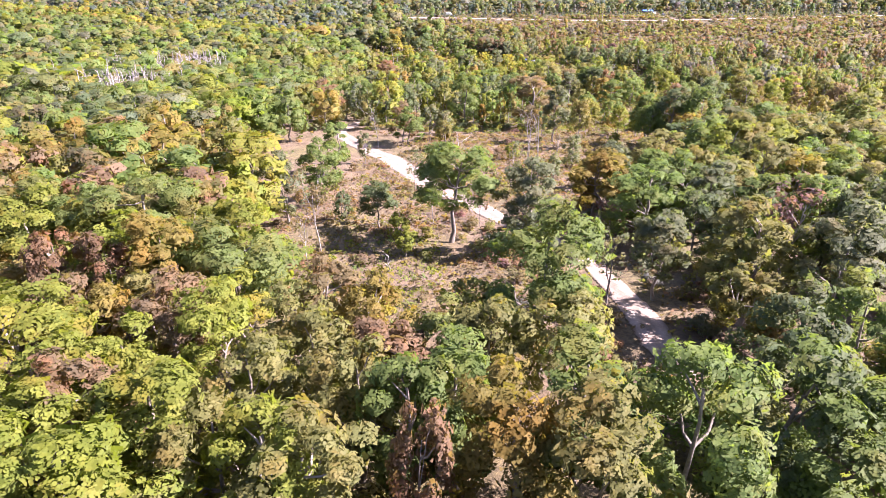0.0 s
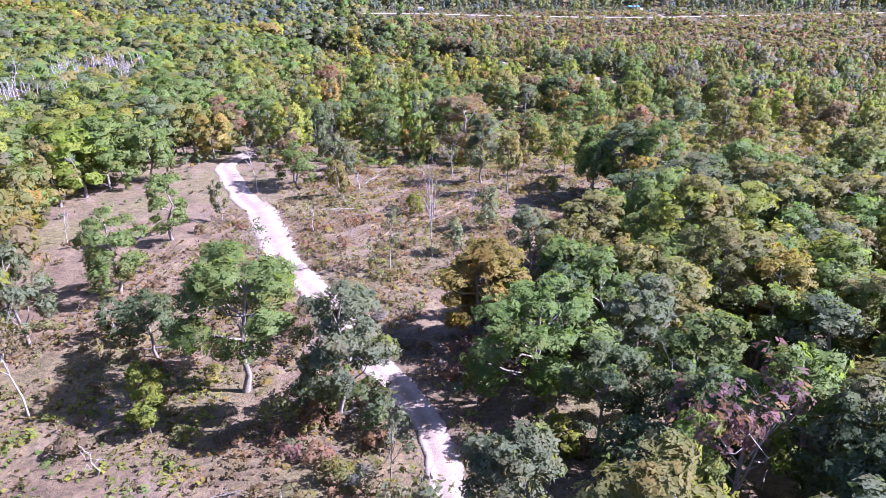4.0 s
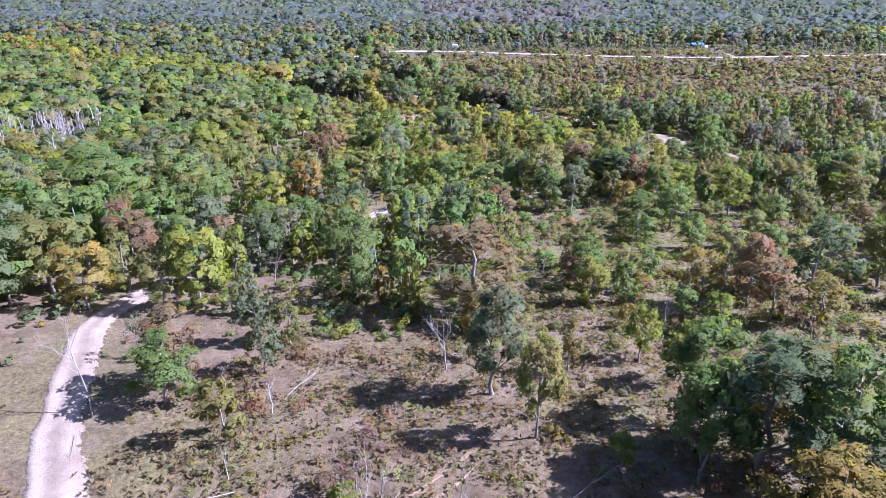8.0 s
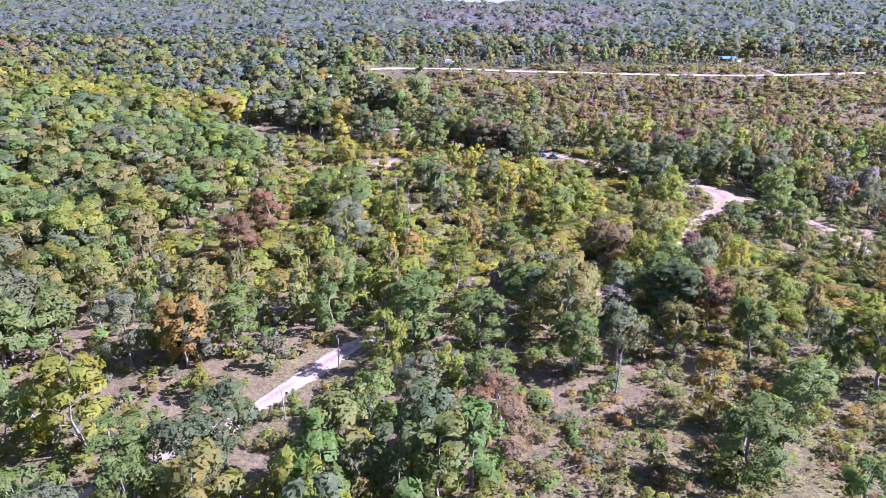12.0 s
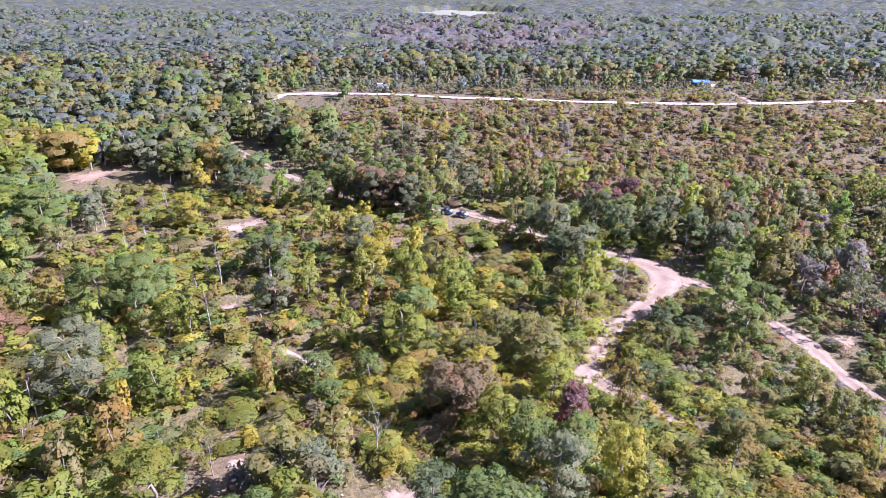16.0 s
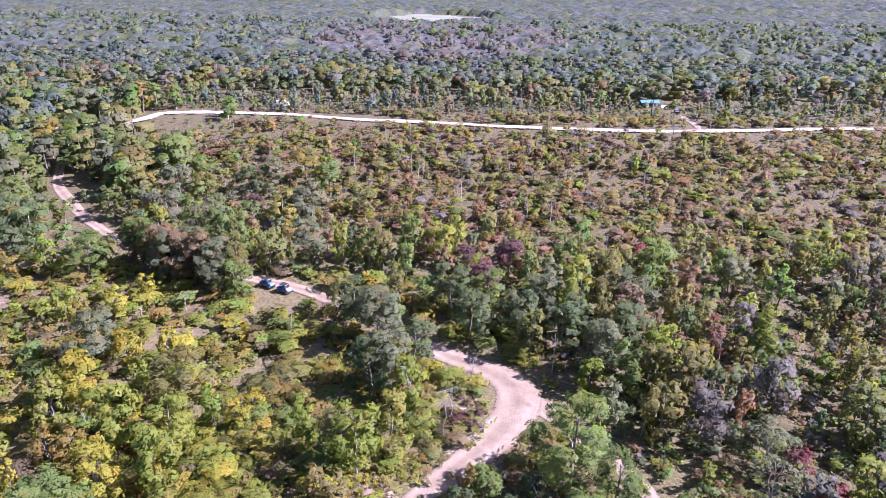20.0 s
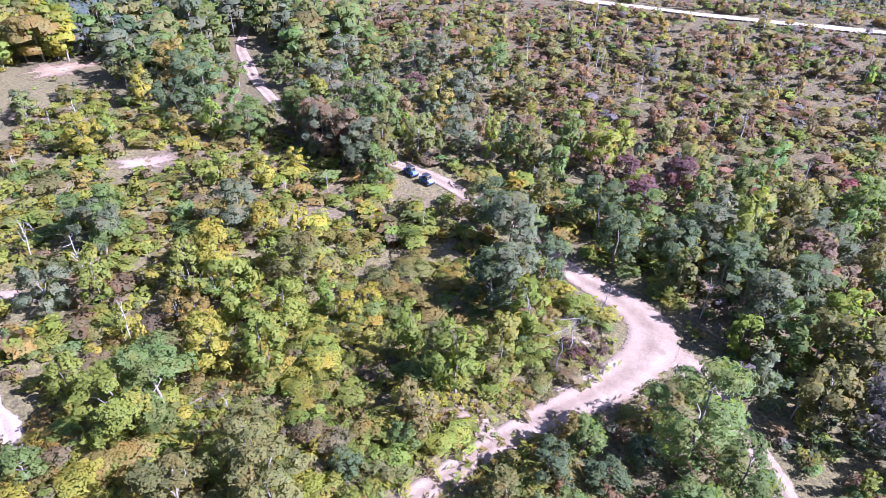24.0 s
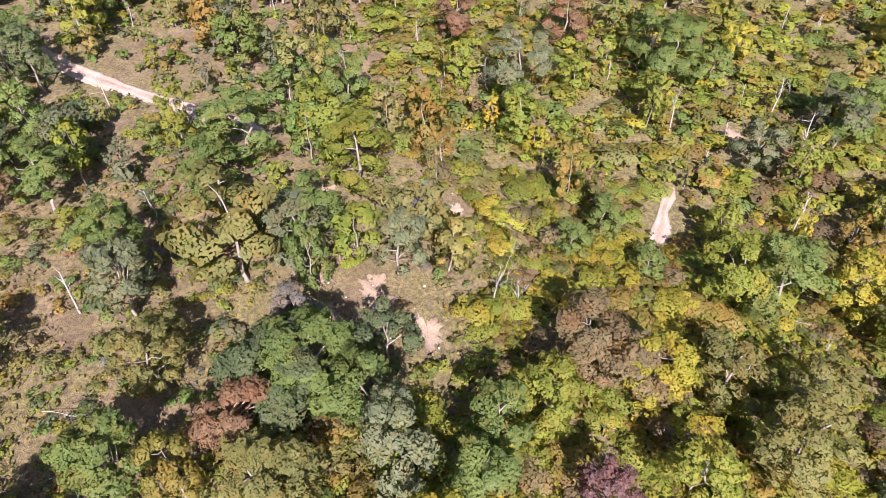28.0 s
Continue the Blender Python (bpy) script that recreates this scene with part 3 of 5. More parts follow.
def bush(seed, width=1.2, tall=1.6, leaves=60, half=0.2, clumps=4):
    """A low many-stemmed shrub of a few leafy clumps."""
    r = np.random.default_rng(seed)
    stems = [tube(bent(r, (r.normal(0, 0.15), r.normal(0, 0.15), -0.2), (r.normal(0, width * 0.4), r.normal(0, width * 0.4), tall * r.uniform(0.5, 0.9)), 3), (0.035, 0.025, 0.012), 3) for _ in range(4)]
    n = max(1, clumps)
    th = np.arange(n) * 2.4 + r.uniform(0, 6.28)
    c = np.column_stack([np.cos(th) * width * 0.42, np.sin(th) * width * 0.42, r.uniform(0.3, 0.72, n) * tall]) * (1 if n > 1 else np.array([0.2, 0.2, 1]))
    size = width * (0.46 if n > 2 else 0.6) * r.uniform(0.75, 1.2, n)
    out = unit(c - np.array([0, 0, tall * 0.1]))
    d = unit(ball(r, leaves) + np.array([0, 0, 0.5]))
    k = r.integers(0, n, leaves)
    pos = c[k] + d * size[k][:, None] * r.uniform(0.75, 1.3, (leaves, 1)) * np.array([1, 1, 0.8 * tall / width])
    pos[:, 2] = np.maximum(pos[:, 2], 0.08)
    soft = 0.5 * d + 0.5 * out[k] + r.normal(0, 0.4 if clumps > 2 else 0.2, (leaves, 3)) + np.array([0, 0, 0.35])
    cores = [dome(r, c[i], size[i] * 0.8, out[i], 0.72 * tall / width) if clumps > 1 else heart(r, c[i], size[i] * 0.9, out[i]) for i in range(clumps)]
    return joined(stems), joined(cores + [sprays(r, pos, d + r.normal(0, 0.4, (leaves, 3)), half, soft)])


COLOURS = {
    "dark": (0.12, 0.153, 0.074), "green": (0.152, 0.202, 0.062), "grey": (0.165, 0.183, 0.106), "olive": (0.197, 0.192, 0.069),
    "lime": (0.21, 0.234, 0.045), "gold": (0.238, 0.19, 0.055), "tan": (0.223, 0.161, 0.098), "rust": (0.22, 0.139, 0.085),
    "red": (0.221, 0.072, 0.077), "plum": (0.196, 0.115, 0.114), "straw": (0.207, 0.162, 0.09), "yellow": (0.31, 0.285, 0.045),
    # last two colours put distance haze into the leaves of the far woods
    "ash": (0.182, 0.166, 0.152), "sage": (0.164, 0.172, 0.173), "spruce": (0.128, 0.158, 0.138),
}
WORDS = {
    "dark": "dark green", "green": "green", "grey": "grey-green", "olive": "olive green", "lime": "bright yellow-green", "gold": "golden",
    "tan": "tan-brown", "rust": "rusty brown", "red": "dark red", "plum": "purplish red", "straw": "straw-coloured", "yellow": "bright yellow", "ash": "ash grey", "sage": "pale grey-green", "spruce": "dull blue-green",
}
MIX = {
    "weeds": "straw tan olive gold tan straw rust straw tan olive",
    "start": "olive lime lime green olive gold lime tan olive lime lime green",
    "right": "green olive lime green olive grey green olive dark",
    "left": "green olive grey green olive green grey dark gold",
    "middle": "green green lime olive olive dark green olive grey gold lime",
    "canopy": "green green olive dark green grey green lime olive",
    "rocky": "olive tan lime ash olive straw grey lime ash green",
    "meadow": "olive green lime olive gold straw lime tan",
    "glade": "lime gold lime straw yellow lime olive gold lime yellow",
    "verge": "olive lime gold olive tan lime straw green",
    "band": "lime gold lime yellow olive lime",
    "edge": "olive tan grey plum rust olive straw ash",
    "valley": "lime lime gold lime olive lime green lime yellow straw gold lime olive",
    "brush": "olive tan lime rust olive gold green tan olive straw rust lime olive ash tan gold",
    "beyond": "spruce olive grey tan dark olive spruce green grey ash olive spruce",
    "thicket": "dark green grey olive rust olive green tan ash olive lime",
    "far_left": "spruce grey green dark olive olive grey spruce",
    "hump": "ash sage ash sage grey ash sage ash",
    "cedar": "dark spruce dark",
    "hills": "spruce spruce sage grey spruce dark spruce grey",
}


# ---- where things grow ----
def wave(x, y, k):
    """A smooth uneven pattern between about -1 and 1."""
    return (np.sin(x / k + 1.3 * np.sin(y / k * 0.7)) + np.sin(y / k * 1.1 + 1.7 * np.sin(x / k * 0.6 + 2))) * 0.5


def zone(x, y):
    """Zone name, share of tree places taken, height range, share of shrubs."""
    w = wave(x, y, 17.0) * 7
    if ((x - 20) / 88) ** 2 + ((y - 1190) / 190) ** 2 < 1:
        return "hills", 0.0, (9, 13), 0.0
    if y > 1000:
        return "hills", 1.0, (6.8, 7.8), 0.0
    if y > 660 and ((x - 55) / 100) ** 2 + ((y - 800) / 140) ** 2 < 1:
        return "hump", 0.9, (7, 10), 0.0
    # low heights keep the shade between crowns shallow, imitating haze
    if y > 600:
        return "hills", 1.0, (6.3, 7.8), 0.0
    if ((x + 120) / 50) ** 2 + ((y - 690) / 30) ** 2 < 1:
        return "cedar", 1.0, (10, 14), 0.0
    if y > 522:
        return "beyond", 0.4 if y < 575 else (0.95 if wave(x, y, 60) > -0.4 else 0.6), (4.5, 10.5) if y < 575 else (8, 11.5), 4.0 if y < 575 else 0.5
    if x + w < -55 and 378 < y + 0.45 * (x + 60) + w < 408:
        return "band", 1.0, (10, 12.5), 0.2
    if x + w < -55 and y + 0.45 * (x + 60) + w >= 408:
        return "far_left", 0.85, (8.5, 12.5), 0.2
    if x + w < -42 - max(0, y - 330) * 0.15 and y > 120:
        return "canopy", 0.85, (9.5, 14), 0.1
    if 17 < x < 34 and 46 < y < 76:
        return "edge", 0.39, (6.5, 10.5), 3.0
    if y + w * 0.4 < (48 if -17 < x < 19 else 60):
        return "start", 0.66, (8.5, 12), 0.6
    if x - w * 0.4 > 24 + max(0, y - 84) * 0.48 and y < 146:
        return "right", 0.85, (9, 12.5), 0.4
    if x + w < -27 - 20 * min(1, max(0, (y - 100) / 40)) and y < 170:
        return "left", 0.85, (10, 14), 0.3
    if y < 166:
        if x > 4 and y < 98:
            return "edge", 0.1, (5, 9), 3.0
        return "clearing", 0.025 if x < 14 else 0.06, (4, 9), 0.8 if x > -8 or y > 80 else 1.5
    if ((x - 32) / 21) ** 2 + ((y - 262) / 13) ** 2 < 1:
        return "rocky", 0.24, (6, 11), 2.6
    if x > 17 and y < 230 and y - 166 < 2.4 * (x - 17):
        return "meadow", (0.28 if wave(x, y, 9) > 0 else 0.1), (6, 11), 2.0
    if y < 258:
        return "middle", (0.44 if wave(x, y, 11) > -0.25 else 0.14) * (1.0 if x < 42 else 0.7) * (0.6 if y < 195 and x > 22 else 1.0), (8, 13), 4.0
    if 78 < x < 112 and 255 < y < 287:
        return "valley", 0.3, (3.5, 7.5), 9.0
    if 103 < x < 140 and 296 < y < 338:
        return "thicket", 0.35, (4, 8.5), 9.0
    if 88 < x < 104 and 296 < y < 330:
        return "thicket", 0.3, (4.5, 7.5), 7.0
    if y < 385 and x < 104:
        return "valley", (0.3 if wave(x, y, 13) > -0.1 else 0.08) * (0.55 if x < 66 else 1.0), (6, 12), 11.0
    if x + w < -5:
        return "left", 0.8, (9, 14), 0.8
    if y < 400:
        return "thicket", 0.95 if x < 118 and y > 350 else 0.7, (6, 12.5), 9.0
    if x < 48 and y < 442:
        return "left", 0.55, (6, 11), 4.0
    if y > 478:
        return "brush", 0.06, (3.5, 6.5), 8.0
    return "brush", 0.2, (3.5, 8), 11.0


# wedge of land that falls inside the camera's view
def in_view(x, y):
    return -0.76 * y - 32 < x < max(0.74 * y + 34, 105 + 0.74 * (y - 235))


def path_gap(x, y):
    """Distance from the middle line of the flight over the plan."""
    ax, ay, bx, by = 10.0, 0.0, 92.0, 285.0
    s = np.clip(((x - ax) * (bx - ax) + (y - ay) * (by - ay)) / ((bx - ax) ** 2 + (by - ay) ** 2), 0, 1)
    return np.hypot(x - ax - s * (bx - ax), y - ay - s * (by - ay))


def scatter(templates, spots, mat_bark, mat_leaf, name, label, category):
    """Joins many plants into one mesh. spots: arrays x, y, z, scale, width, turn, variant, colour."""
    V, Q, T, M, N, base = [], [], [], [], [], 0
    spots = np.array(spots, float)
    for k, (bark, leaf) in enumerate(templates):
        sel = spots[spots[:, 6] == k]
        if not len(sel):
            continue
        c, s = np.cos(sel[:, 5]), np.sin(sel[:, 5])
        for part_no, (v, q, nv) in enumerate((bark, leaf)):
            if not len(v):
                continue
            wx = sel[:, 4][:, None]
            vx, vy, vz = v[:, 0][None] * wx, v[:, 1][None] * wx, v[:, 2][None] * sel[:, 3][:, None]
            p = np.stack([vx * c[:, None] - vy * s[:, None] + sel[:, 0][:, None], vx * s[:, None] + vy * c[:, None] + sel[:, 1][:, None], vz + sel[:, 2][:, None]], -1)
            V.append(p.reshape(-1, 3).astype(np.float32))
            nx, ny = nv[:, 0][None], nv[:, 1][None]
            N.append(np.stack([nx * c[:, None] - ny * s[:, None], nx * s[:, None] + ny * c[:, None], np.broadcast_to(nv[:, 2][None], (len(sel), len(v)))], -1).reshape(-1, 3).astype(np.float32))
            Q.append((q[None] + (np.arange(len(sel)) * len(v))[:, None, None] + base).reshape(-1, 4))
            T.append(np.repeat(sel[:, 7:10], len(q), 0))
            M.append(np.full(len(q) * len(sel), part_no))
            base += len(v) * len(sel)
    me = mesh_from(name, np.vstack(V), np.vstack(Q), [mat_bark, mat_leaf], True, np.vstack(T), np.vstack(N))
    me.polygons.foreach_set("material_index", np.concatenate(M).astype(np.int32))
    return tagged(new(name, me), label, category, kind="stuff")


def lod_set(leaves, half, clumps, limbs, sides, first, bark=True, count=7):
    out = []
    for i in range(count):
        r = np.random.default_rng(first + i)
        b, l = leafy_tree(first + i, 10, r.uniform(2.1, 3.1), r.uniform(0.06, 0.24), clumps, leaves, half, limbs, sides, rough=0.4 if leaves > 300 else 0.28)
        out.append((b if bark else EMPTY, l))
    return out


FINE = lod_set(980, 0.25, 28, 8, 6, 50, count=8)
OPEN = [leafy_tree(150 + i, 10, 2.3 + 0.15 * (i % 5), 0.24 + 0.05 * (i % 4), 24, 980, 0.265, 14, 5, 0.5, 0.45, 0.98) for i in range(8)]
NEAR = lod_set(500, 0.31, 20, 6, 5, 100, count=10)
MIDDLE = lod_set(130, 0.56, 16, 2, 4, 200)
WIDE = lod_set(48, 0.74, 11, 0, 3, 250)
FAR = lod_set(18, 1.0, 6, 0, 3, 300)
HILLSIDE = lod_set(11, 1.2, 5, 0, 3, 440, bark=False)
BUSHES = [bush(500 + i, 1.2 + 0.25 * (i % 3), 1.4 + 0.35 * (i % 4), 54, 0.19, 3) for i in range(8)]
BUSHES_MIDDLE = [(EMPTY, bush(560 + i, 1.2 + 0.2 * (i % 3), 1.4 + 0.5 * (i % 3), 14, 0.36, 2)[1]) for i in range(7)]
BUSHES_FAR = [(EMPTY, bush(520 + i, 1.3 + 0.2 * (i % 3), 1.5 + 0.7 * (i % 3), 4, 0.6, 1)[1]) for i in range(7)]
WEEDS = [(EMPTY, bush(540 + i, 1.7, 0.3, 8, 0.24, 0)[1]) for i in range(6)]
BARE = [bare_tree(600 + i, 10.0, 0.5 + 0.06 * i, 3, 3, 0.013) for i in range(6)]
POLES = [bare_tree(620 + i, 10.0, 0.42, 2, 4, 0.012) for i in range(5)]
BARE_FAR = [(joined(list(bare_tree(640 + i, 10.0, 0.6, 2, 4)[:2])), EMPTY) for i in range(4)]
PALETTE_SHIFT = 0.07

placed = [(52, 371.5, 4.0), (54.5, 366, 3.5), (48, 375, 3.0), (-108, 282, 17.0), (-103, 213, 15.0), (26.5, 300.5, 4.5), (31, 299, 3.5), (40, 57, 6.5), (36, 68, 3.5), (44, 265, 4.0), (-6, 361, 5.0), (44, 376, 4.0), (46, 370, 4.0), (48, 364, 4.0), (50, 358, 3.5), (-59, 388, 8.0), (-52, 381, 6.0), (32, 297, 4.0), (35, 294.5, 3.5), (38, 292, 3.0), (28, 301, 5.0), (163, 546, 8.0), (5, 528, 6.0)]          # (x, y, clear radius): bare groves, gaps for the camera's view, later the trees set one by one


# spots kept in the camera's view: x, y, radius, direction towards it, slope of the sightline that caps growth
SIGHT_SPOTS = (
    (-66, 397, 13, 0.68, -0.73, 0.25), (-6, 361, 7, 0.72, -0.7, 0.32), (-35, 438, 6, 0.6, -0.8, 0.27), (-9, 405, 4, 0.6, -0.8, 0.27), (50, 375, 3.5, 0.3, -0.95, 0.55), (8, 318, 4, 0.7, -0.7, 0.4),
    (-8, 215, 6, 0.89, 0.46, 0.42), (-30, 510, 13, 0.45, -0.9, 0.2), (27, 300, 4, 0.9, -0.42, 0.6), (78, 314, 4, 0.1, -1, 0.7), (85, 326, 5, 0.1, -1, 0.65), (95, 343, 7, 0.0, -1, 0.6), (88.3, 340, 4.5, 0.0, -1, 0.6), (113, 324, 3, -0.38, -0.93, 0.34), (117, 306, 3, -0.4, -0.92, 0.4), (96, 343, 5, -0.29, -0.96, 0.26), (75.5, 302, 4.5, 0.85, -0.53, 0.45),
    (19, 70, 2, -0.13, -0.99, 0.5), (19.8, 60.6, 2.2, -0.15, -0.99, 0.53), (20.8, 54, 2, -0.18, -0.98, 0.55), (21.8, 48, 2, -0.25, -0.97, 0.65),
)


# tallest growth that leaves the camera's sightlines to these spots free
def height_limit(x, y):
    limit = 99.0
    for cx, cy, rad, ux, uy, rise in SIGHT_SPOTS:
        along, across = (x - cx) * ux + (y - cy) * uy, abs((x - cx) * uy - (y - cy) * ux)
        if -0.6 * rad < along < 62 and across < rad + 0.1 * max(along, 0):
            limit = min(limit, rise * max(along - 0.6 * rad, 0))
    return limit


def free_of(x, y):
    return all((x - a) ** 2 + (y - b) ** 2 > c * c for a, b, c in placed)


def spot(x, y, h, mixname, r, variants, wide=1.0, colour=None):
    words = MIX[mixname].split()
    k = int(len(words) * ((2.3 * wave(x, y, 12.0) + 0.7 * wave(x, y, 37.0)) % 1.0)) if r.random() < 0.5 else int(r.integers(0, len(words)))
    base = COLOURS[colour or words[k % len(words)]]
    col = np.array(base) * (1 + r.normal(0, PALETTE_SHIFT)) * (1 + r.normal(0, 0.05, 3))
    return [x, y, float(land(x, y)), h / 10, h / 10 * wide * r.uniform(0.85, 1.2), r.uniform(0, 6.28), r.integers(0, variants), *np.clip(col, 0.01, 0.6)]

# ---- trees set one by one: x, y, height, crown radius, colour ----
TREES = []
TREES += [  # start woods
    (7.6, 23.9, 13.8, 1.6, "olive"), (-6.2, 24.0, 13.1, 2.2, "olive"), (-1.2, 24.2, 13.1, 1.9, "rust"), (-9.0, 26.0, 12.4, 2.1, "lime"),
    (-22.4, 26.4, 13.1, 2.2, "lime"), (13.4, 26.7, 15.2, 3.8, "green"), (3.5, 26.8, 13.8, 2.5, "gold"), (20.5, 26.8, 13.8, 2.7, "green"),
    (-12.0, 27.4, 12.4, 2.1, "olive"), (-15.7, 28.8, 13.1, 2.5, "lime"), (18.9, 29.2, 13.8, 2.9, "dark"), (7.5, 29.3, 13.1, 2.2, "green"),
    (-1.8, 30.3, 12.4, 2.0, "green"), (-21.2, 30.3, 12.4, 2.1, "tan"), (-24.7, 32.0, 13.1, 2.4, "lime"), (0.6, 32.6, 12.4, 2.1, "green"),
    (-5.5, 33.2, 11.7, 2.7, "olive"), (-12.0, 33.8, 11.7, 2.3, "olive"), (-21.2, 35.8, 11.7, 2.3, "lime"), (-8.8, 37.9, 11.0, 2.4, "olive"),
    (18.3, 38.0, 12.4, 2.7, "tan"), (-15.7, 38.8, 12.4, 3.8, "lime"), (24.5, 38.9, 13.1, 3.0, "dark"), (3.1, 39.4, 11.0, 2.4, "olive"),
]
TREES += [  # start woods
    (8.7, 39.6, 12.4, 3.0, "olive"), (29.8, 40.5, 13.1, 2.7, "green"), (-20.6, 42.0, 11.7, 3.2, "tan"), (-4.7, 42.4, 11.0, 2.6, "gold"),
    (-11.0, 42.8, 11.0, 2.6, "olive"), (-26.4, 42.8, 11.0, 2.0, "gold"), (-29.3, 43.9, 11.7, 2.9, "tan"), (7.9, 45.9, 15.9, 4.5, "green"),
    (-8.9, 45.9, 11.7, 3.7, "straw"), (26.2, 50.2, 9.7, 2.3, "olive"), (22.1, 51.2, 9.7, 2.6, "olive"), (-29.6, 51.6, 11.7, 2.8, "rust"),
    (-34.5, 51.9, 12.4, 3.3, "rust"), (-25.0, 52.2, 13.1, 3.0, "gold"), (14.6, 52.2, 9.7, 2.6, "grey"), (36.1, 52.9, 13.8, 3.5, "grey"),
    (-6.7, 53.2, 5.2, 2.2, "yellow"), (28.9, 55.0, 13.1, 4.5, "olive"),
]
TREES += [  # clearing
    (16.4, 58.6, 11.5, 3.0, "grey"), (-20.1, 60.0, 13.1, 4.6, "lime"), (22.9, 61.8, 10.3, 2.6, "grey"), (43.9, 62.5, 13.8, 4.7, "grey"),
    (33.8, 62.8, 11.0, 2.4, "green"), (36.9, 68.8, 11.0, 2.9, "dark"), (27.6, 70.9, 4.3, 1.3, "lime"), (27.5, 72.4, 4.1, 1.3, "lime"),
    (53.8, 72.6, 13.8, 3.8, "green"), (31.1, 74.2, 9.7, 3.2, "dark"), (-4.8, 75.1, 3.7, 1.5, "lime"), (-5.5, 77.0, 5.4, 1.7, "lime"),
    (10.5, 77.0, 13.3, 4.0, "grey"), (1.0, 81.1, 14.1, 6.3, "green"), (30.2, 85.9, 11.0, 3.1, "dark"), (39.6, 86.0, 11.0, 3.9, "olive"), (23.2, 89.5, 10.8, 4.4, "gold"), (-9.1, 87.0, 7.1, 3.0, "dark"),
    (-22.9, 89.1, 11.0, 3.6, "grey"), (37.1, 91.3, 12.4, 4.0, "olive"), (23.3, 92.3, 11.7, 4.4, "gold"), (57.7, 94.2, 11.0, 4.6, "lime"),
]
TREES += [  # clearing
    (46.4, 95.7, 11.0, 3.6, "green"), (46.0, 100.3, 13.8, 5.5, "lime"), (-19.8, 102.0, 10.9, 4.3, "green"), (55.8, 105.9, 13.8, 5.8, "lime"),
    (30.3, 109.4, 9.0, 3.2, "grey"), (48.1, 109.8, 11.0, 4.2, "green"), (37.5, 110.7, 11.0, 4.6, "olive"), (39.0, 112.4, 9.7, 3.6, "tan"),
    (-20.5, 120.3, 11.0, 3.2, "green"), (47.2, 122.4, 11.0, 4.6, "dark"), (-16.0, 129.1, 7.2, 1.4, "grey"), (60.7, 129.2, 11.0, 4.6, "dark"),
]
TREES += [  # glade
    (50.4, 131.6, 11.0, 4.6, "gold"), (55.3, 138.9, 15.2, 4.6, "green"), (44.7, 139.3, 11.0, 2.9, "green"), (38.0, 140.4, 4.7, 1.2, "lime"),
    (50.9, 141.1, 15.2, 5.5, "dark"), (45.8, 142.4, 11.0, 3.3, "green"), (30.7, 145.1, 11.5, 2.5, "olive"), (-8.1, 148.3, 8.8, 3.5, "green"),
    (46.8, 148.8, 12.4, 3.9, "green"), (-9.5, 152.8, 9.8, 3.5, "tan"), (26.5, 153.1, 13.9, 3.4, "grey"), (0.0, 156.1, 7.5, 2.3, "grey"),
    (24.7, 160.9, 6.7, 1.4, "dark"), (44.4, 162.4, 8.2, 2.1, "lime"), (-3.3, 163.2, 8.4, 2.7, "grey"), (1.0, 163.3, 6.9, 2.1, "olive"),
    (-24.4, 168.8, 9.7, 4.1, "olive"), (-31.5, 172.8, 11.0, 4.0, "gold"), (-20.0, 173.0, 10.2, 2.8, "olive"), (24.8, 173.6, 15.2, 6.4, "straw"),
    (53.6, 175.9, 5.2, 2.2, "green"), (-25.0, 176.0, 10.0, 3.5, "olive"), (6.0, 178.8, 15.5, 5.6, "green"), (-21.0, 181.0, 12.7, 3.4, "green"),
]
TREES += [  # glade
    (-16.0, 184.0, 9.3, 2.8, "dark"), (69.0, 187.2, 11.8, 4.4, "green"), (76.2, 187.8, 13.6, 5.7, "dark"), (-18.0, 190.0, 10.0, 3.1, "tan"),
    (-12.0, 190.0, 10.9, 3.8, "dark"), (-32.6, 190.5, 12.4, 5.2, "tan"), (-8.0, 195.0, 10.6, 3.8, "grey"), (-13.0, 197.0, 11.5, 3.8, "green"),
]
TREES += [  # middle woods
    (-5.0, 200.0, 10.6, 2.8, "green"), (-49.6, 200.5, 12.4, 5.2, "green"), (-8.0, 205.0, 9.6, 3.9, "green"), (-3.0, 206.0, 10.9, 3.7, "dark"),
    (-1.0, 211.0, 11.9, 3.9, "dark"), (-27.9, 211.8, 12.4, 5.2, "green"), (55.0, 214.2, 11.0, 4.6, "green"), (28.8, 215.6, 11.0, 4.6, "tan"),
    (14.0, 216.4, 11.0, 3.1, "green"), (-8.3, 219.0, 9.7, 3.0, "lime"), (18.9, 222.1, 9.7, 3.1, "grey"), (28.2, 222.8, 11.0, 4.0, "green"),
    (63.6, 223.2, 11.0, 4.2, "green"), (-23.9, 233.4, 12.4, 4.4, "grey"), (80.1, 234.3, 12.4, 5.0, "lime"), (12.8, 234.7, 11.0, 2.9, "lime"),
    (39.7, 235.0, 11.0, 3.3, "green"), (-19.1, 237.1, 12.4, 4.2, "green"), (45.5, 237.3, 11.0, 3.3, "grey"), (65.4, 241.8, 11.0, 3.5, "green"),
    (26.3, 242.5, 11.0, 4.6, "green"), (55.4, 242.7, 9.7, 3.0, "olive"), (15.2, 244.6, 12.4, 5.2, "green"), (107.9, 245.6, 9.7, 4.1, "lime"),
]
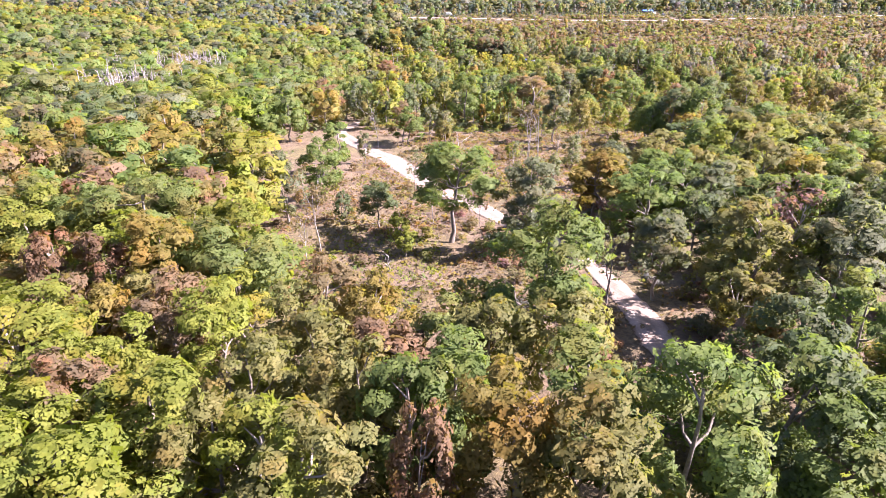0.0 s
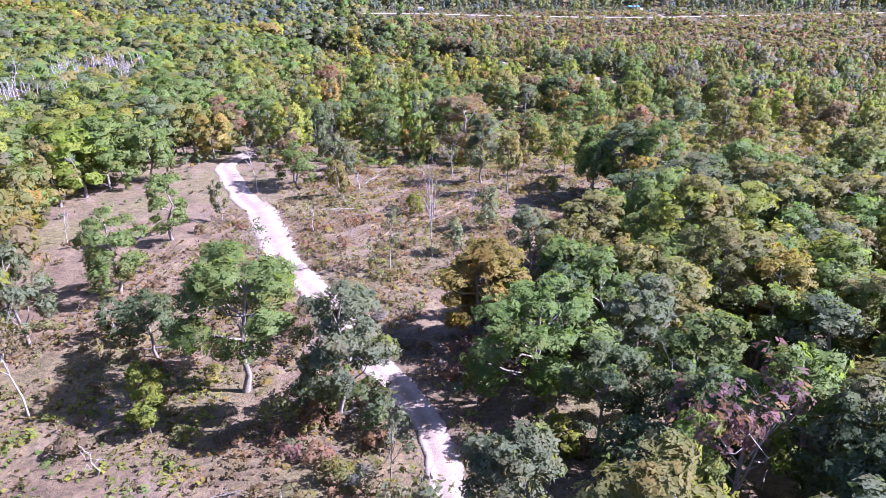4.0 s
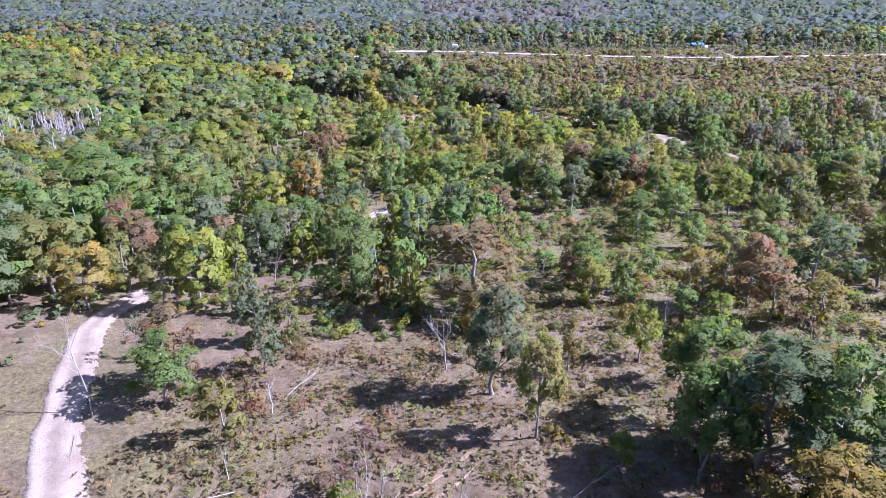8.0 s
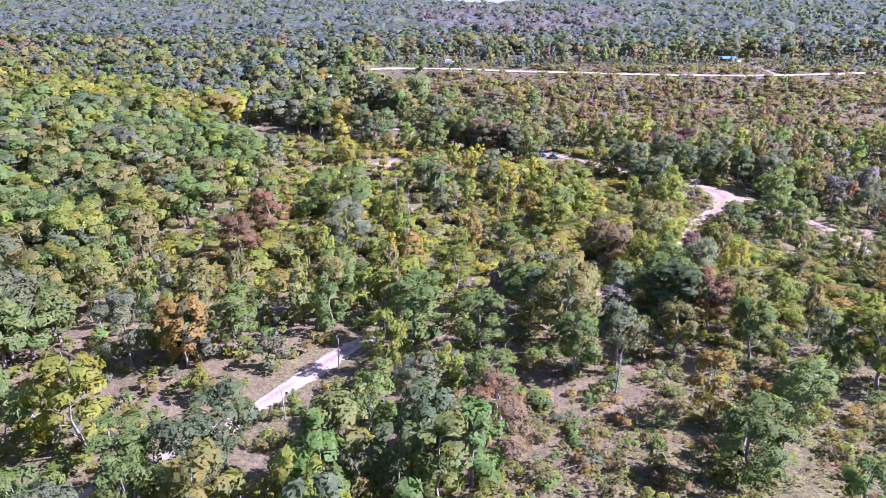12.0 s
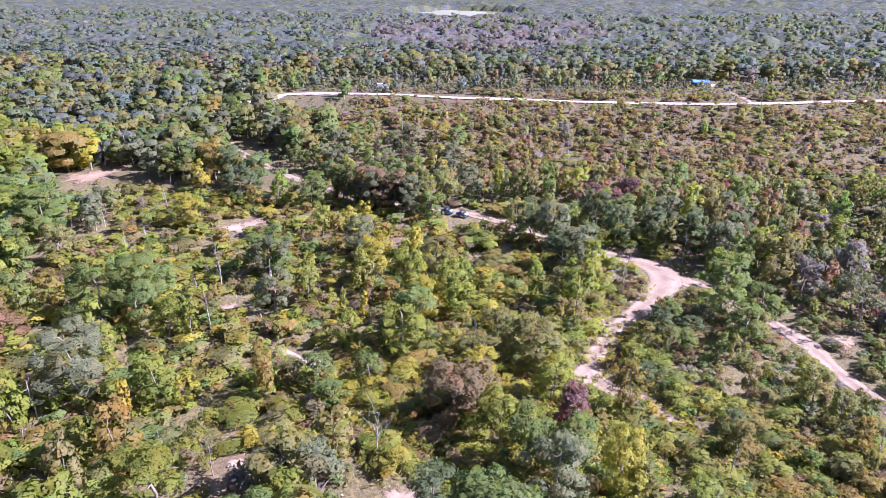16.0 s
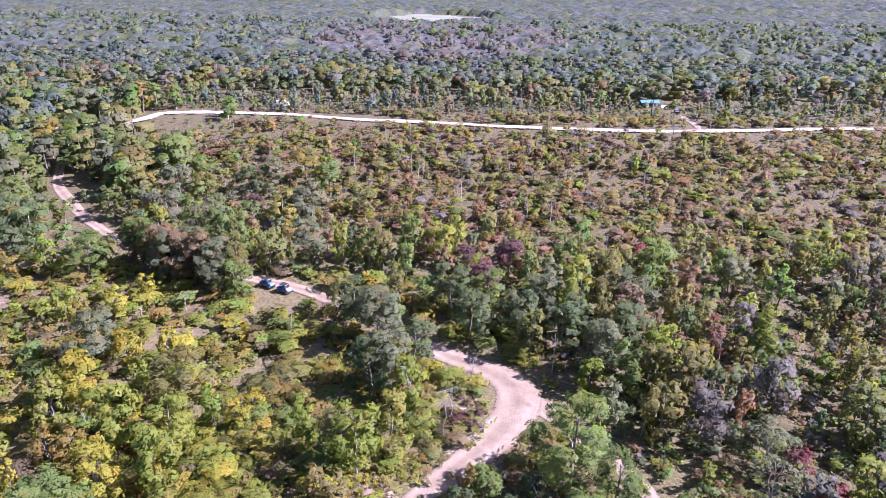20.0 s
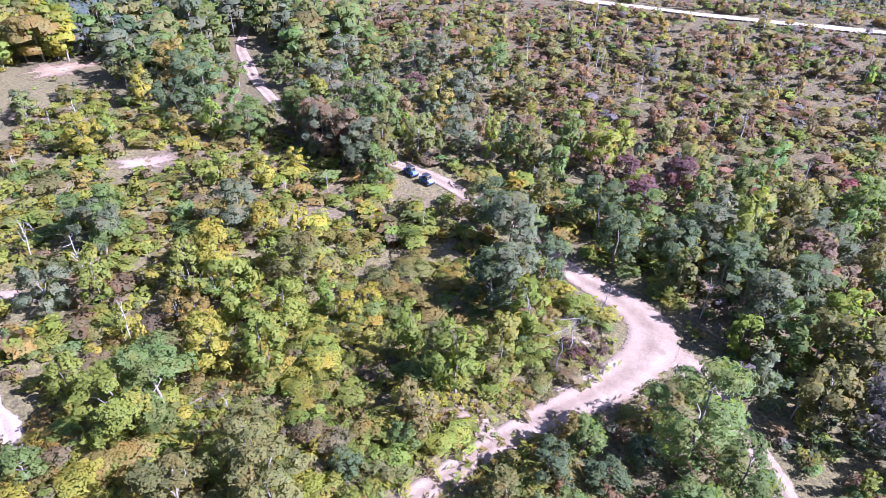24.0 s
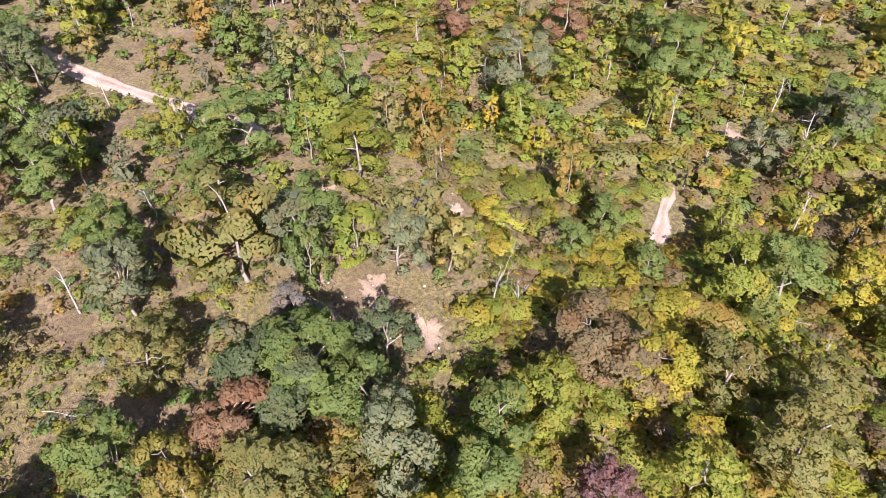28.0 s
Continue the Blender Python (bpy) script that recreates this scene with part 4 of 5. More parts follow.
TREES += [  # middle woods
    (61.9, 250.4, 11.0, 3.5, "rust"), (48.0, 252.0, 3.4, 1.4, "dark"), (57.6, 253.4, 12.4, 5.2, "dark"), (37.3, 253.5, 11.0, 4.3, "grey"),
    (0.6, 253.7, 10.9, 2.7, "olive"), (67.1, 254.0, 11.0, 4.6, "olive"), (34.2, 254.4, 11.0, 4.5, "green"), (41.0, 255.2, 11.7, 2.3, "green"),
    (56.7, 257.0, 12.4, 5.2, "green"), (1.1, 257.6, 12.4, 4.1, "green"), (22.1, 259.6, 12.4, 5.1, "lime"),
]
TREES += [  # valley
    (64.1, 264.5, 13.8, 3.9, "grey"), (37.7, 264.6, 9.7, 3.5, "grey"), (31.7, 270.1, 5.8, 2.4, "dark"), (67.2, 271.1, 11.0, 3.4, "green"),
    (61.4, 273.7, 11.0, 3.2, "green"), (-23.3, 275.5, 12.4, 5.2, "rust"), (58.4, 278.4, 9.7, 3.9, "lime"), (67.8, 281.8, 9.7, 2.6, "plum"),
    (52.4, 284.0, 11.0, 4.5, "straw"), (-3.1, 284.9, 13.8, 5.8, "grey"), (91.4, 285.3, 4.6, 1.9, "dark"), (34.4, 286.6, 5.8, 2.4, "green"),
    (54.7, 287.0, 9.7, 4.1, "straw"), (55.8, 290.0, 9.7, 4.1, "yellow"), (66.0, 290.8, 9.7, 3.6, "lime"), (38.4, 294.5, 5.8, 2.4, "green"),
    (75.0, 295.8, 6.9, 2.2, "lime"), (-23.7, 297.0, 11.0, 4.6, "rust"), (64.2, 299.5, 11.7, 4.9, "olive"), (82.3, 299.6, 4.6, 1.9, "dark"),
    (61.9, 303.7, 4.6, 1.9, "green"), (42.2, 304.2, 11.0, 4.6, "lime"), (1.2, 304.8, 9.1, 3.8, "lime"), (44.5, 308.4, 12.4, 5.2, "green"),
]
TREES += [  # valley
    (67.8, 309.1, 4.6, 1.9, "dark"), (-13.8, 309.4, 13.8, 5.8, "green"), (-7.0, 311.1, 13.8, 5.8, "green"), (18.4, 311.1, 12.4, 5.2, "dark"),
]
TREES += [  # bend
    (102.8, 313.4, 9.5, 3.6, "green"), (72.6, 314.6, 4.6, 1.9, "green"), (45.3, 316.7, 11.0, 3.5, "yellow"), (16.1, 316.8, 9.7, 4.1, "grey"),
    (-6.4, 318.6, 8.9, 3.7, "green"), (90.1, 322.1, 6.3, 2.3, "gold"), (48.6, 327.4, 9.7, 4.1, "lime"), (103.4, 327.7, 15.2, 6.0, "green"),
    (41.5, 329.7, 5.2, 2.2, "yellow"), (113.4, 330.6, 11.0, 4.1, "olive"), (130.7, 332.0, 9.7, 4.1, "grey"), (12.0, 332.1, 11.0, 4.6, "grey"),
    (55.4, 333.5, 5.8, 2.3, "yellow"), (10.3, 333.6, 12.4, 5.2, "green"), (56.6, 337.6, 4.6, 1.9, "yellow"), (46.2, 337.7, 11.0, 4.6, "olive"),
    (-42.8, 341.3, 13.8, 5.8, "green"), (73.6, 343.7, 11.0, 4.5, "dark"), (76.0, 345.6, 12.5, 4.4, "grey"), (27.5, 346.0, 11.0, 4.6, "grey"),
]
TREES += [  # slope
    (80.0, 352.5, 10.0, 3.5, "dark"), (111.5, 353.8, 12.4, 3.9, "grey"), (112.0, 356.0, 11.0, 4.0, "grey"), (72.7, 357.9, 13.0, 4.6, "grey"),
    (-18.7, 358.9, 9.7, 4.1, "yellow"), (73.0, 359.0, 12.0, 4.2, "grey"), (106.0, 362.0, 12.0, 4.4, "dark"), (118.0, 362.0, 12.0, 4.5, "dark"),
    (89.2, 363.7, 12.4, 4.3, "dark"), (68.0, 364.0, 11.0, 4.0, "dark"), (98.0, 366.0, 11.0, 4.0, "dark"), (64.0, 368.5, 10.0, 3.6, "olive"),
    (101.4, 370.2, 12.4, 5.2, "grey"), (85.0, 371.0, 12.0, 4.3, "dark"), (92.0, 372.0, 11.0, 4.0, "green"), (41.0, 372.5, 9.8, 4.1, "green"),
    (121.2, 374.5, 12.4, 5.2, "grey"), (36.6, 375.2, 11.0, 4.1, "grey"), (78.7, 376.1, 6.9, 2.9, "green"), (8.2, 377.7, 11.0, 4.6, "green"),
    (30.9, 377.7, 12.4, 4.1, "tan"), (40.8, 377.9, 12.4, 3.2, "olive"), (26.0, 378.4, 12.0, 4.2, "grey"), (51.2, 378.4, 13.6, 5.6, "grey"),
]
TREES += [  # slope
    (91.2, 379.0, 9.7, 3.7, "plum"), (36.0, 379.0, 11.0, 4.0, "grey"), (27.0, 379.9, 12.4, 5.2, "tan"), (35.6, 380.2, 10.5, 4.0, "tan"),
    (30.7, 380.4, 10.0, 3.7, "grey"), (29.0, 381.0, 12.0, 4.4, "dark"), (-12.6, 381.1, 12.4, 5.2, "dark"), (134.8, 382.6, 11.0, 4.2, "rust"),
    (22.2, 382.6, 9.2, 3.7, "grey"), (22.0, 383.0, 12.0, 4.6, "tan"), (-75.7, 383.4, 12.4, 5.2, "lime"), (22.9, 383.9, 11.2, 4.2, "olive"),
    (18.3, 385.2, 12.1, 3.0, "green"), (16.1, 385.9, 10.1, 3.1, "tan"), (15.0, 387.0, 11.0, 4.0, "green"), (9.8, 387.4, 12.0, 3.4, "dark"),
    (13.0, 389.2, 10.9, 4.1, "olive"), (97.0, 389.5, 9.7, 4.0, "plum"), (8.0, 390.5, 12.0, 4.5, "dark"), (-19.7, 391.6, 13.8, 5.8, "dark"),
    (6.5, 392.3, 9.4, 3.9, "tan"), (8.1, 393.3, 12.4, 3.3, "olive"), (50.9, 393.3, 11.0, 4.6, "grey"), (129.7, 394.3, 11.0, 4.0, "green"),
]
TREES += [  # slope
    (-66.6, 394.6, 12.4, 5.2, "gold"), (2.0, 395.0, 11.0, 4.2, "green"), (3.7, 395.8, 10.6, 3.6, "grey"), (1.5, 395.9, 10.9, 3.0, "green"),
    (-4.0, 399.0, 10.0, 4.0, "olive"), (-3.6, 400.2, 11.5, 4.1, "green"), (57.6, 420.4, 11.0, 4.6, "olive"), (-33.0, 428.0, 11.0, 4.4, "dark"),
    (-24.0, 432.3, 13.8, 5.8, "dark"), (-44.0, 452.0, 12.0, 4.6, "green"), (-48.0, 468.0, 11.0, 4.4, "dark"),
]
SPARSE = [
    (37.8, 64.7, 16.5, 5.6, "plum"), (15.8, 82.9, 6.3, 2.4, "plum"), (22.8, 82.2, 5.8, 2.1, "plum"),
    (17.5, 60.9, 9.4, 3.9, "grey"), (15.0, 69.0, 9.9, 2.2, "grey"), (-15.9, 77.2, 12.6, 3.7, "straw"),
    (21.8, 78.7, 7.2, 2.3, "plum"), (5.3, 88.1, 7.3, 1.3, "rust"), (4.0, 90.7, 4.7, 1.6, "plum"), (-4.9, 109.2, 7.8, 2.3, "grey"),
    (12.0, 109.8, 12.3, 2.8, "grey"), (6.4, 110.8, 9.2, 2.0, "rust"), (14.5, 136.5, 6.1, 2.6, "plum"), (-16.4, 158.3, 7.4, 1.7, "grey"),
    (23.2, 270.1, 10.4, 2.3, "olive"), (114.7, 313.9, 12.6, 4.2, "grey"), (127.8, 323.4, 15.3, 4.6, "grey"), (146.8, 380.7, 10.3, 4.3, "grey"),
    (171.7, 492.9, 14.0, 4.1, "grey"),
]
DEAD = []
DEAD += [
    (7.5, 58.8, 4.2, 0.8), (10.0, 58.8, 8.2, 0.8), (-20.8, 69.7, 3.9, 0.8), (-6.8, 70.2, 3.7, 0.8),
    (36.7, 74.2, 11.8, 2.5), (17.5, 114.4, 16.8, 1.2), (-35.2, 119.1, 8.0, 2.4), (-0.7, 124.4, 5.5, 1.8),
    (17.2, 126.9, 14.0, 3.4), (17.5, 130.9, 9.1, 1.0), (-14.9, 145.8, 13.6, 3.4), (-3.4, 152.0, 4.4, 0.9),
    (21.1, 158.4, 12.0, 3.7), (67.9, 169.0, 5.8, 2.6), (45.1, 182.8, 5.7, 2.2), (35.3, 192.7, 4.1, 1.8),
    (35.6, 197.9, 5.4, 2.0), (42.6, 275.2, 9.8, 3.6), (42.8, 278.2, 5.9, 2.0), (33.9, 326.7, 8.8, 3.2),
    (34.8, 330.2, 6.2, 2.1), (85.8, 335.3, 8.6, 1.5), (133.2, 359.4, 11.4, 3.0), (154.2, 423.2, 13.0, 2.7),
]
DEAD += [
    (114.1, 440.2, 10.2, 2.5), (117.0, 442.3, 12.6, 2.4), (159.3, 495.2, 9.2, 4.1), (89.0, 349.0, 10.5, 2.8),
]
TREES += [(108.2, 321.5, 11.0, 3.6, "green"), (105.5, 317.0, 8.0, 3.0, "olive")]
TREES += [(134.0, 331.0, 6.5, 2.8, "red"), (137.5, 326.5, 4.5, 2.2, "red"), (86.5, 392.0, 7.0, 3.2, "plum"), (128.0, 402.0, 5.0, 2.4, "red"), (30.0, 420.0, 5.5, 2.6, "plum")]
TREES += [(88.6, 317.5, 7.0, 2.7, "dark"), (85.2, 311.5, 6.0, 2.3, "olive"), (91.5, 322.0, 6.5, 2.4, "green"), (81.2, 305.0, 5.5, 2.0, "lime")]
TREES += [(95.0, 318.5, 4.2, 2.6, "dark"), (92.5, 312.0, 4.6, 2.6, "green"), (98.5, 323.5, 4.5, 2.4, "dark"), (51.0, 263.5, 9.0, 3.3, "dark"), (58.0, 262.0, 10.0, 3.5, "green")]
TREES += [(59.5, 305.0, 10.5, 4.2, "olive"), (56.0, 298.0, 9.5, 3.8, "olive")]
TREES += [(31.0, 290.5, 7.5, 2.8, "green"), (27.5, 292.0, 6.0, 2.4, "olive")]
TREES += [(41.5, 68.5, 13.0, 4.0, "green"), (43.5, 62.0, 13.5, 4.2, "dark"), (35.6, 71.0, 9.5, 3.2, "dark"), (31.8, 67.0, 7.0, 2.8, "dark"), (38.5, 75.5, 11.5, 3.6, "green"), (29.0, 61.5, 7.0, 2.5, "dark")]
TREES += [(50.5, 117.0, 13.0, 4.5, "green"), (46.5, 113.0, 12.0, 4.0, "green")]
# none stands on a road or, save the SHOWN ones, in the camera's sightline to a spot
SHOWN = {(51.2, 378.4), (90.1, 322.1), (103.4, 327.7), (88.6, 317.5), (10.3, 333.6), (12.0, 332.1)}
TREES = [(x, y, h, max(rad, 0.32 * h) if y < 62 and c != "rust" else rad, c) for x, y, h, rad, c in TREES]
TREES = [t for t in TREES if t[:2] in SHOWN or t[2] < height_limit(t[0], t[1]) + 3.0]
TREES = [t for t in TREES if not (14 < t[0] < 15 and 52 < t[1] < 53) and road_gap(t[0], t[1]) > 0.5]
SPARSE = [t for t in SPARSE if road_gap(t[0], t[1]) > 0.3]
DEAD = [t for t in DEAD if road_gap(t[0], t[1]) > 0.2]
placed += [(x, y, 0.8 * rad + 0.6) for x, y, _, rad, _ in TREES] + [(x, y, rad * 0.7 + 0.8) for x, y, _, rad, _ in SPARSE] + [(x, y, 1.6) for x, y, *_ in DEAD]

# ---- woods that fill the camera's view wedge between the single trees ----
wr = np.random.default_rng(21)
near_spots, mid_spots, far_spots, bush_spots, bush_far_spots = [], [], [], [], []
weed_spots, dead_spots, fine_spots, bush_mid_spots, hill_spots, wide_spots = [], [], [], [], [], []


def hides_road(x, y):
    """True where a tall tree would block the camera's sight of a stretch of road."""
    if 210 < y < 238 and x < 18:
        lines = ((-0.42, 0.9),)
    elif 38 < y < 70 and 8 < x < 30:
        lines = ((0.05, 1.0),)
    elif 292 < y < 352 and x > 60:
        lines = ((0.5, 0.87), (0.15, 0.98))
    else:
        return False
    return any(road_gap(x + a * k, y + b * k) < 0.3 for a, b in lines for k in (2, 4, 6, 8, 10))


y = -6.0
while y < 560:
    step = 4.8 if y < 330 else 5.3
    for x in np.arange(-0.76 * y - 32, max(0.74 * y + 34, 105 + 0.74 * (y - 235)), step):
        px, py = x + wr.uniform(-2.1, 2.1), y + wr.uniform(-2.1, 2.1)
        zn, take, (h0, h1), shrubs = zone(px, py)
        roll, h = wr.random(), wr.uniform(h0, h1) * (0.58 if wr.random() < 0.14 else 1.0) * (1.2 if wr.random() < 0.08 else 1.0)
        gap = path_gap(px, py)
        on_road = road_gap(px, py)
        cap = height_limit(px, py)
        if h > cap:
            h = cap * wr.uniform(0.8, 1.0)
            take = take if cap > 3.5 else 0.0
        mixname = zn if zn in MIX else "middle"
        if zn == "start" and px > 11:
            mixname = "right"
        elif zn == "left" and py < 120:
            mixname = "verge"
        elif zn == "valley" and 26 < px < 66 and 270 < py < 330:
            mixname = "glade"
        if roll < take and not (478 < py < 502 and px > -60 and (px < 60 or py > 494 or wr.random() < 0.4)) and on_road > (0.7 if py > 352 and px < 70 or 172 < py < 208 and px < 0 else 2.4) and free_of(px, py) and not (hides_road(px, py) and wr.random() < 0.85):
            narrow = wr.uniform(0.35, 0.7) if (zn == "brush" or zn == "beyond" and py < 545) and wr.random() < 0.7 else (wr.uniform(0.55, 0.8) if zn in ("middle", "valley", "thicket") and wr.random() < 0.4 else 1.0)
            if zn in ("canopy", "left", "far_left", "band", "start", "right"):
                narrow = wr.uniform(1.15, 1.5)
            elif zn in ("middle", "meadow", "rocky") and narrow == 1.0:
                narrow = wr.uniform(0.9, 1.25)
            if py < 72 and gap < 38:
                fine_spots.append(spot(px, py, h, mixname, wr, len(FINE), narrow))
            elif gap < 36 or py < 72 and gap < 80:
                near_spots.append(spot(px, py, h, mixname, wr, len(NEAR), narrow))
            elif gap < 95:
                mid_spots.append(spot(px, py, h, mixname, wr, len(MIDDLE), narrow))
            elif gap < 175 and py < 470:
                wide_spots.append(spot(px, py, h, mixname, wr, len(WIDE), narrow))
            else:
                far_spots.append(spot(px, py, h, mixname, wr, len(FAR), narrow))
        for _ in range(int(shrubs * (1.0 + 0.75 * wave(px, py, 8.0) if zn == "brush" else 1.0) + wr.random())):
            sx, sy = px + wr.uniform(-2.3, 2.3), py + wr.uniform(-2.3, 2.3)
            if height_limit(sx, sy) > 0.4 and road_gap(sx, sy) > (1.3 if sy < 480 or sy > 520 else (2.5 if sx > 60 else 6.5)) and not (45 < sx < 54 and 367 < sy < 379) and not (19 < sx < 37 and abs(sy - 300.4 + 0.5 * (sx - 28)) < 2.4) and all((sx - a) ** 2 / b**2 + (sy - c) ** 2 / b**2 > 1 for a, c, b, *_ in PATCHES):
                big = (6.2 if zn == "valley" else 5.6) * math.exp(min(wr.normal(0, 0.55), 0.85)) if zn in ("valley", "brush") else (wr.uniform(2, 5) * (1.8 if wr.random() < 0.12 else 1) if zn == "clearing" else wr.uniform(4, 9))
                low = wr.uniform(1.5, 2.1) if zn in ("valley", "brush") and wr.random() < (0.8 if zn == "valley" else 0.6) else 1.0
                big /= math.sqrt(low)
                if gap < 26:
                    bush_spots.append(spot(sx, sy, big, "weeds" if zn == "clearing" else mixname, wr, len(BUSHES), 1.4 * low))
                elif gap < 75:
                    bush_mid_spots.append(spot(sx, sy, big, "weeds" if zn == "clearing" else mixname, wr, len(BUSHES_MIDDLE), 1.35 * low))
                else:
                    bush_far_spots.append(spot(sx, sy, big * 1.15, mixname, wr, len(BUSHES_FAR), 1.25 * low))
        if gap < 60 and zn in ("clearing", "edge", "middle", "meadow", "valley", "left"):
            for _ in range(17 if zn in ("clearing", "meadow") else (13 if zn == "valley" else 8)):
                sx, sy = px + wr.uniform(-2.7, 2.7), py + wr.uniform(-2.7, 2.7)
                if road_gap(sx, sy) > 0.3:
                    weed_spots.append(spot(sx, sy, wr.uniform(10, 26) if zn == "valley" else wr.uniform(5, 15), "valley" if zn == "valley" else ("brush" if zn == "middle" else ("meadow" if zn == "meadow" or sx < 0 and sy < 84 else "weeds")), wr, len(WEEDS), 1.1 if zn in ("clearing", "meadow") else 1.3))
        if wr.random() < (0.035 if zn in ("middle", "valley", "brush") else 0.012) and on_road > 1.5 and free_of(px, py):
            dead_spots.append((px, py, wr.uniform(4, 9), gap))
    y += step
y = 560.0
while y < 690:
    for x in np.arange(-0.76 * y, 0.76 * y + 40, 7.2):
        px, py = x + wr.uniform(-3.2, 3.2), y + wr.uniform(-3.2, 3.2)
        zn, take, (h0, h1), _ = zone(px, py)
        if wr.random() < take:
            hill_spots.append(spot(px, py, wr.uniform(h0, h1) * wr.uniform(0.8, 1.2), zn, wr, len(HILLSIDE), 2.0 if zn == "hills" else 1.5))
    y += 7.2

# taller trees that stand out of the closed canopy
for _ in range(1500):
    py = wr.uniform(690, 960)
    px = wr.uniform(-0.76, 0.78) * py
    zn = zone(px, py)[0]
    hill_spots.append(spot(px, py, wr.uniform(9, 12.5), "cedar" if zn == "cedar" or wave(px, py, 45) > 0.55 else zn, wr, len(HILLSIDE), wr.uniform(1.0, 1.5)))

# the woods go on to both sides and behind
for y in np.arange(-90, 900, 10.5):
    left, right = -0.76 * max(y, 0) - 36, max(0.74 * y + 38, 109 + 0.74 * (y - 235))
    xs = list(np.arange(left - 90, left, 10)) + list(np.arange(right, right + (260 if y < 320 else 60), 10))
    if y < -8:
        xs = list(np.arange(-130, 260, 10))
    for x in xs:
        px, py = x + wr.uniform(-3, 3), y + wr.uniform(-3, 3)
        if road_gap(px, py) > 4:
            zn = zone(px, py)[0]
            hill_spots.append(spot(px, py, wr.uniform(9, 12.5), zn if zn in MIX and zn != "weeds" else "middle", wr, len(HILLSIDE), 1.5))

near_spots.sort(key=lambda s: path_gap(s[0], s[1]))
fine_spots.sort(key=lambda s: path_gap(s[0], s[1]))
grove_spots = []
for _ in range(900):
    px, py = wr.uniform(-60, 330), wr.uniform(180, 600)
    if zone(px, py)[0] in ("brush", "beyond", "thicket", "valley", "middle") and in_view(px, py) and road_gap(px, py) > 1.5 and free_of(px, py) and path_gap(px, py) > 30 and len(grove_spots) < 190:
        grove_spots.append(spot(px, py, wr.uniform(5, 10), "hump", wr, len(BARE_FAR), 0.8))
for cx, cy, n in ((-108, 282, 60), (-103, 213, 52), (-100, 254, 18)):
    for _ in range(n):
        px, py = cx + wr.normal(0, 9), cy + wr.normal(0, 8)
        grove_spots.append(spot(px, py, wr.uniform(13, 18), "hump", wr, len(BARE_FAR), 0.9))

# ---- single trees near the flight as things of their own ----
def part(name, me, parent, label="", colour=None):
    ob = new(name, me)
    ob.parent = parent
    if label:
        ob["label"] = label
    if colour is not None:
        ob.color = (*colour, 1)
    return ob


FINE_MESHES = [(plant_mesh("trunk", b, BARK), plant_mesh("crown", l, LEAF_FINE)) for b, l in FINE]
TREE_MESHES = [(plant_mesh("trunk", b, BARK), plant_mesh("crown", l, LEAF_OBJ)) for b, l in NEAR]
MID_MESHES = [(plant_mesh("trunk", b, BARK), plant_mesh("crown", l, LEAF_OBJ)) for b, l in MIDDLE]
OPEN_MESHES = [(plant_mesh("trunk", b, BARK), plant_mesh("crown", l, LEAF_FINE)) for b, l in OPEN]
SPREAD = {}
for meshes in (OPEN_MESHES, FINE_MESHES, TREE_MESHES, MID_MESHES):
    for _, crown_me in meshes:
        co = np.empty(len(crown_me.vertices) * 3, np.float32)
        crown_me.vertices.foreach_get("co", co)
        SPREAD[crown_me.name] = float(np.percentile(np.hypot(co[0::3], co[1::3]), 93))


def tree_thing(x, y, h, width, turn, variant, colour, word, radius=None):
    root = new("tree")
    meshes = FINE_MESHES if y < 105 and path_gap(x, y) < 60 else (TREE_MESHES if path_gap(x, y) < 75 else MID_MESHES)
    if zone(x, y)[0] in ("clearing", "edge", "middle") and path_gap(x, y) < 45 or word == WORDS["plum"]:
        meshes = OPEN_MESHES
    trunk_me, crown_me = meshes[variant % len(meshes)]
    if radius:
        width = radius / SPREAD[crown_me.name]
    root.matrix_basis = pose(x, y, float(land(x, y)), 0, 0, math.degrees(turn)) @ Matrix.Diagonal((width, width, h / 10, 1))
    part("trunk", trunk_me, root)
    part("crown", crown_me, root, colour=colour)
    return tagged(root, "%s oak tree with a leafy uneven crown" % word, "tree", "trees of the oak woods")


def nearest_word(c):
    return WORDS[min(COLOURS, key=lambda k: sum((a - b) ** 2 for a, b in zip(COLOURS[k], c)))]


tr = np.random.default_rng(5)
for x, y, h, rad, colour in TREES:
    c = np.array(COLOURS[colour]) * (1 + tr.normal(0, 0.07))
    tree_thing(x, y, h, 1.0, tr.uniform(0, 6.28), int(tr.integers(0, 40)), c, WORDS[colour], rad)
SINGLE = 60
for s in near_spots[:SINGLE] + fine_spots[:40]:
    tree_thing(s[0], s[1], s[3] * 10, s[4], s[5], int(s[6]), s[7:10], nearest_word(s[7:10]))

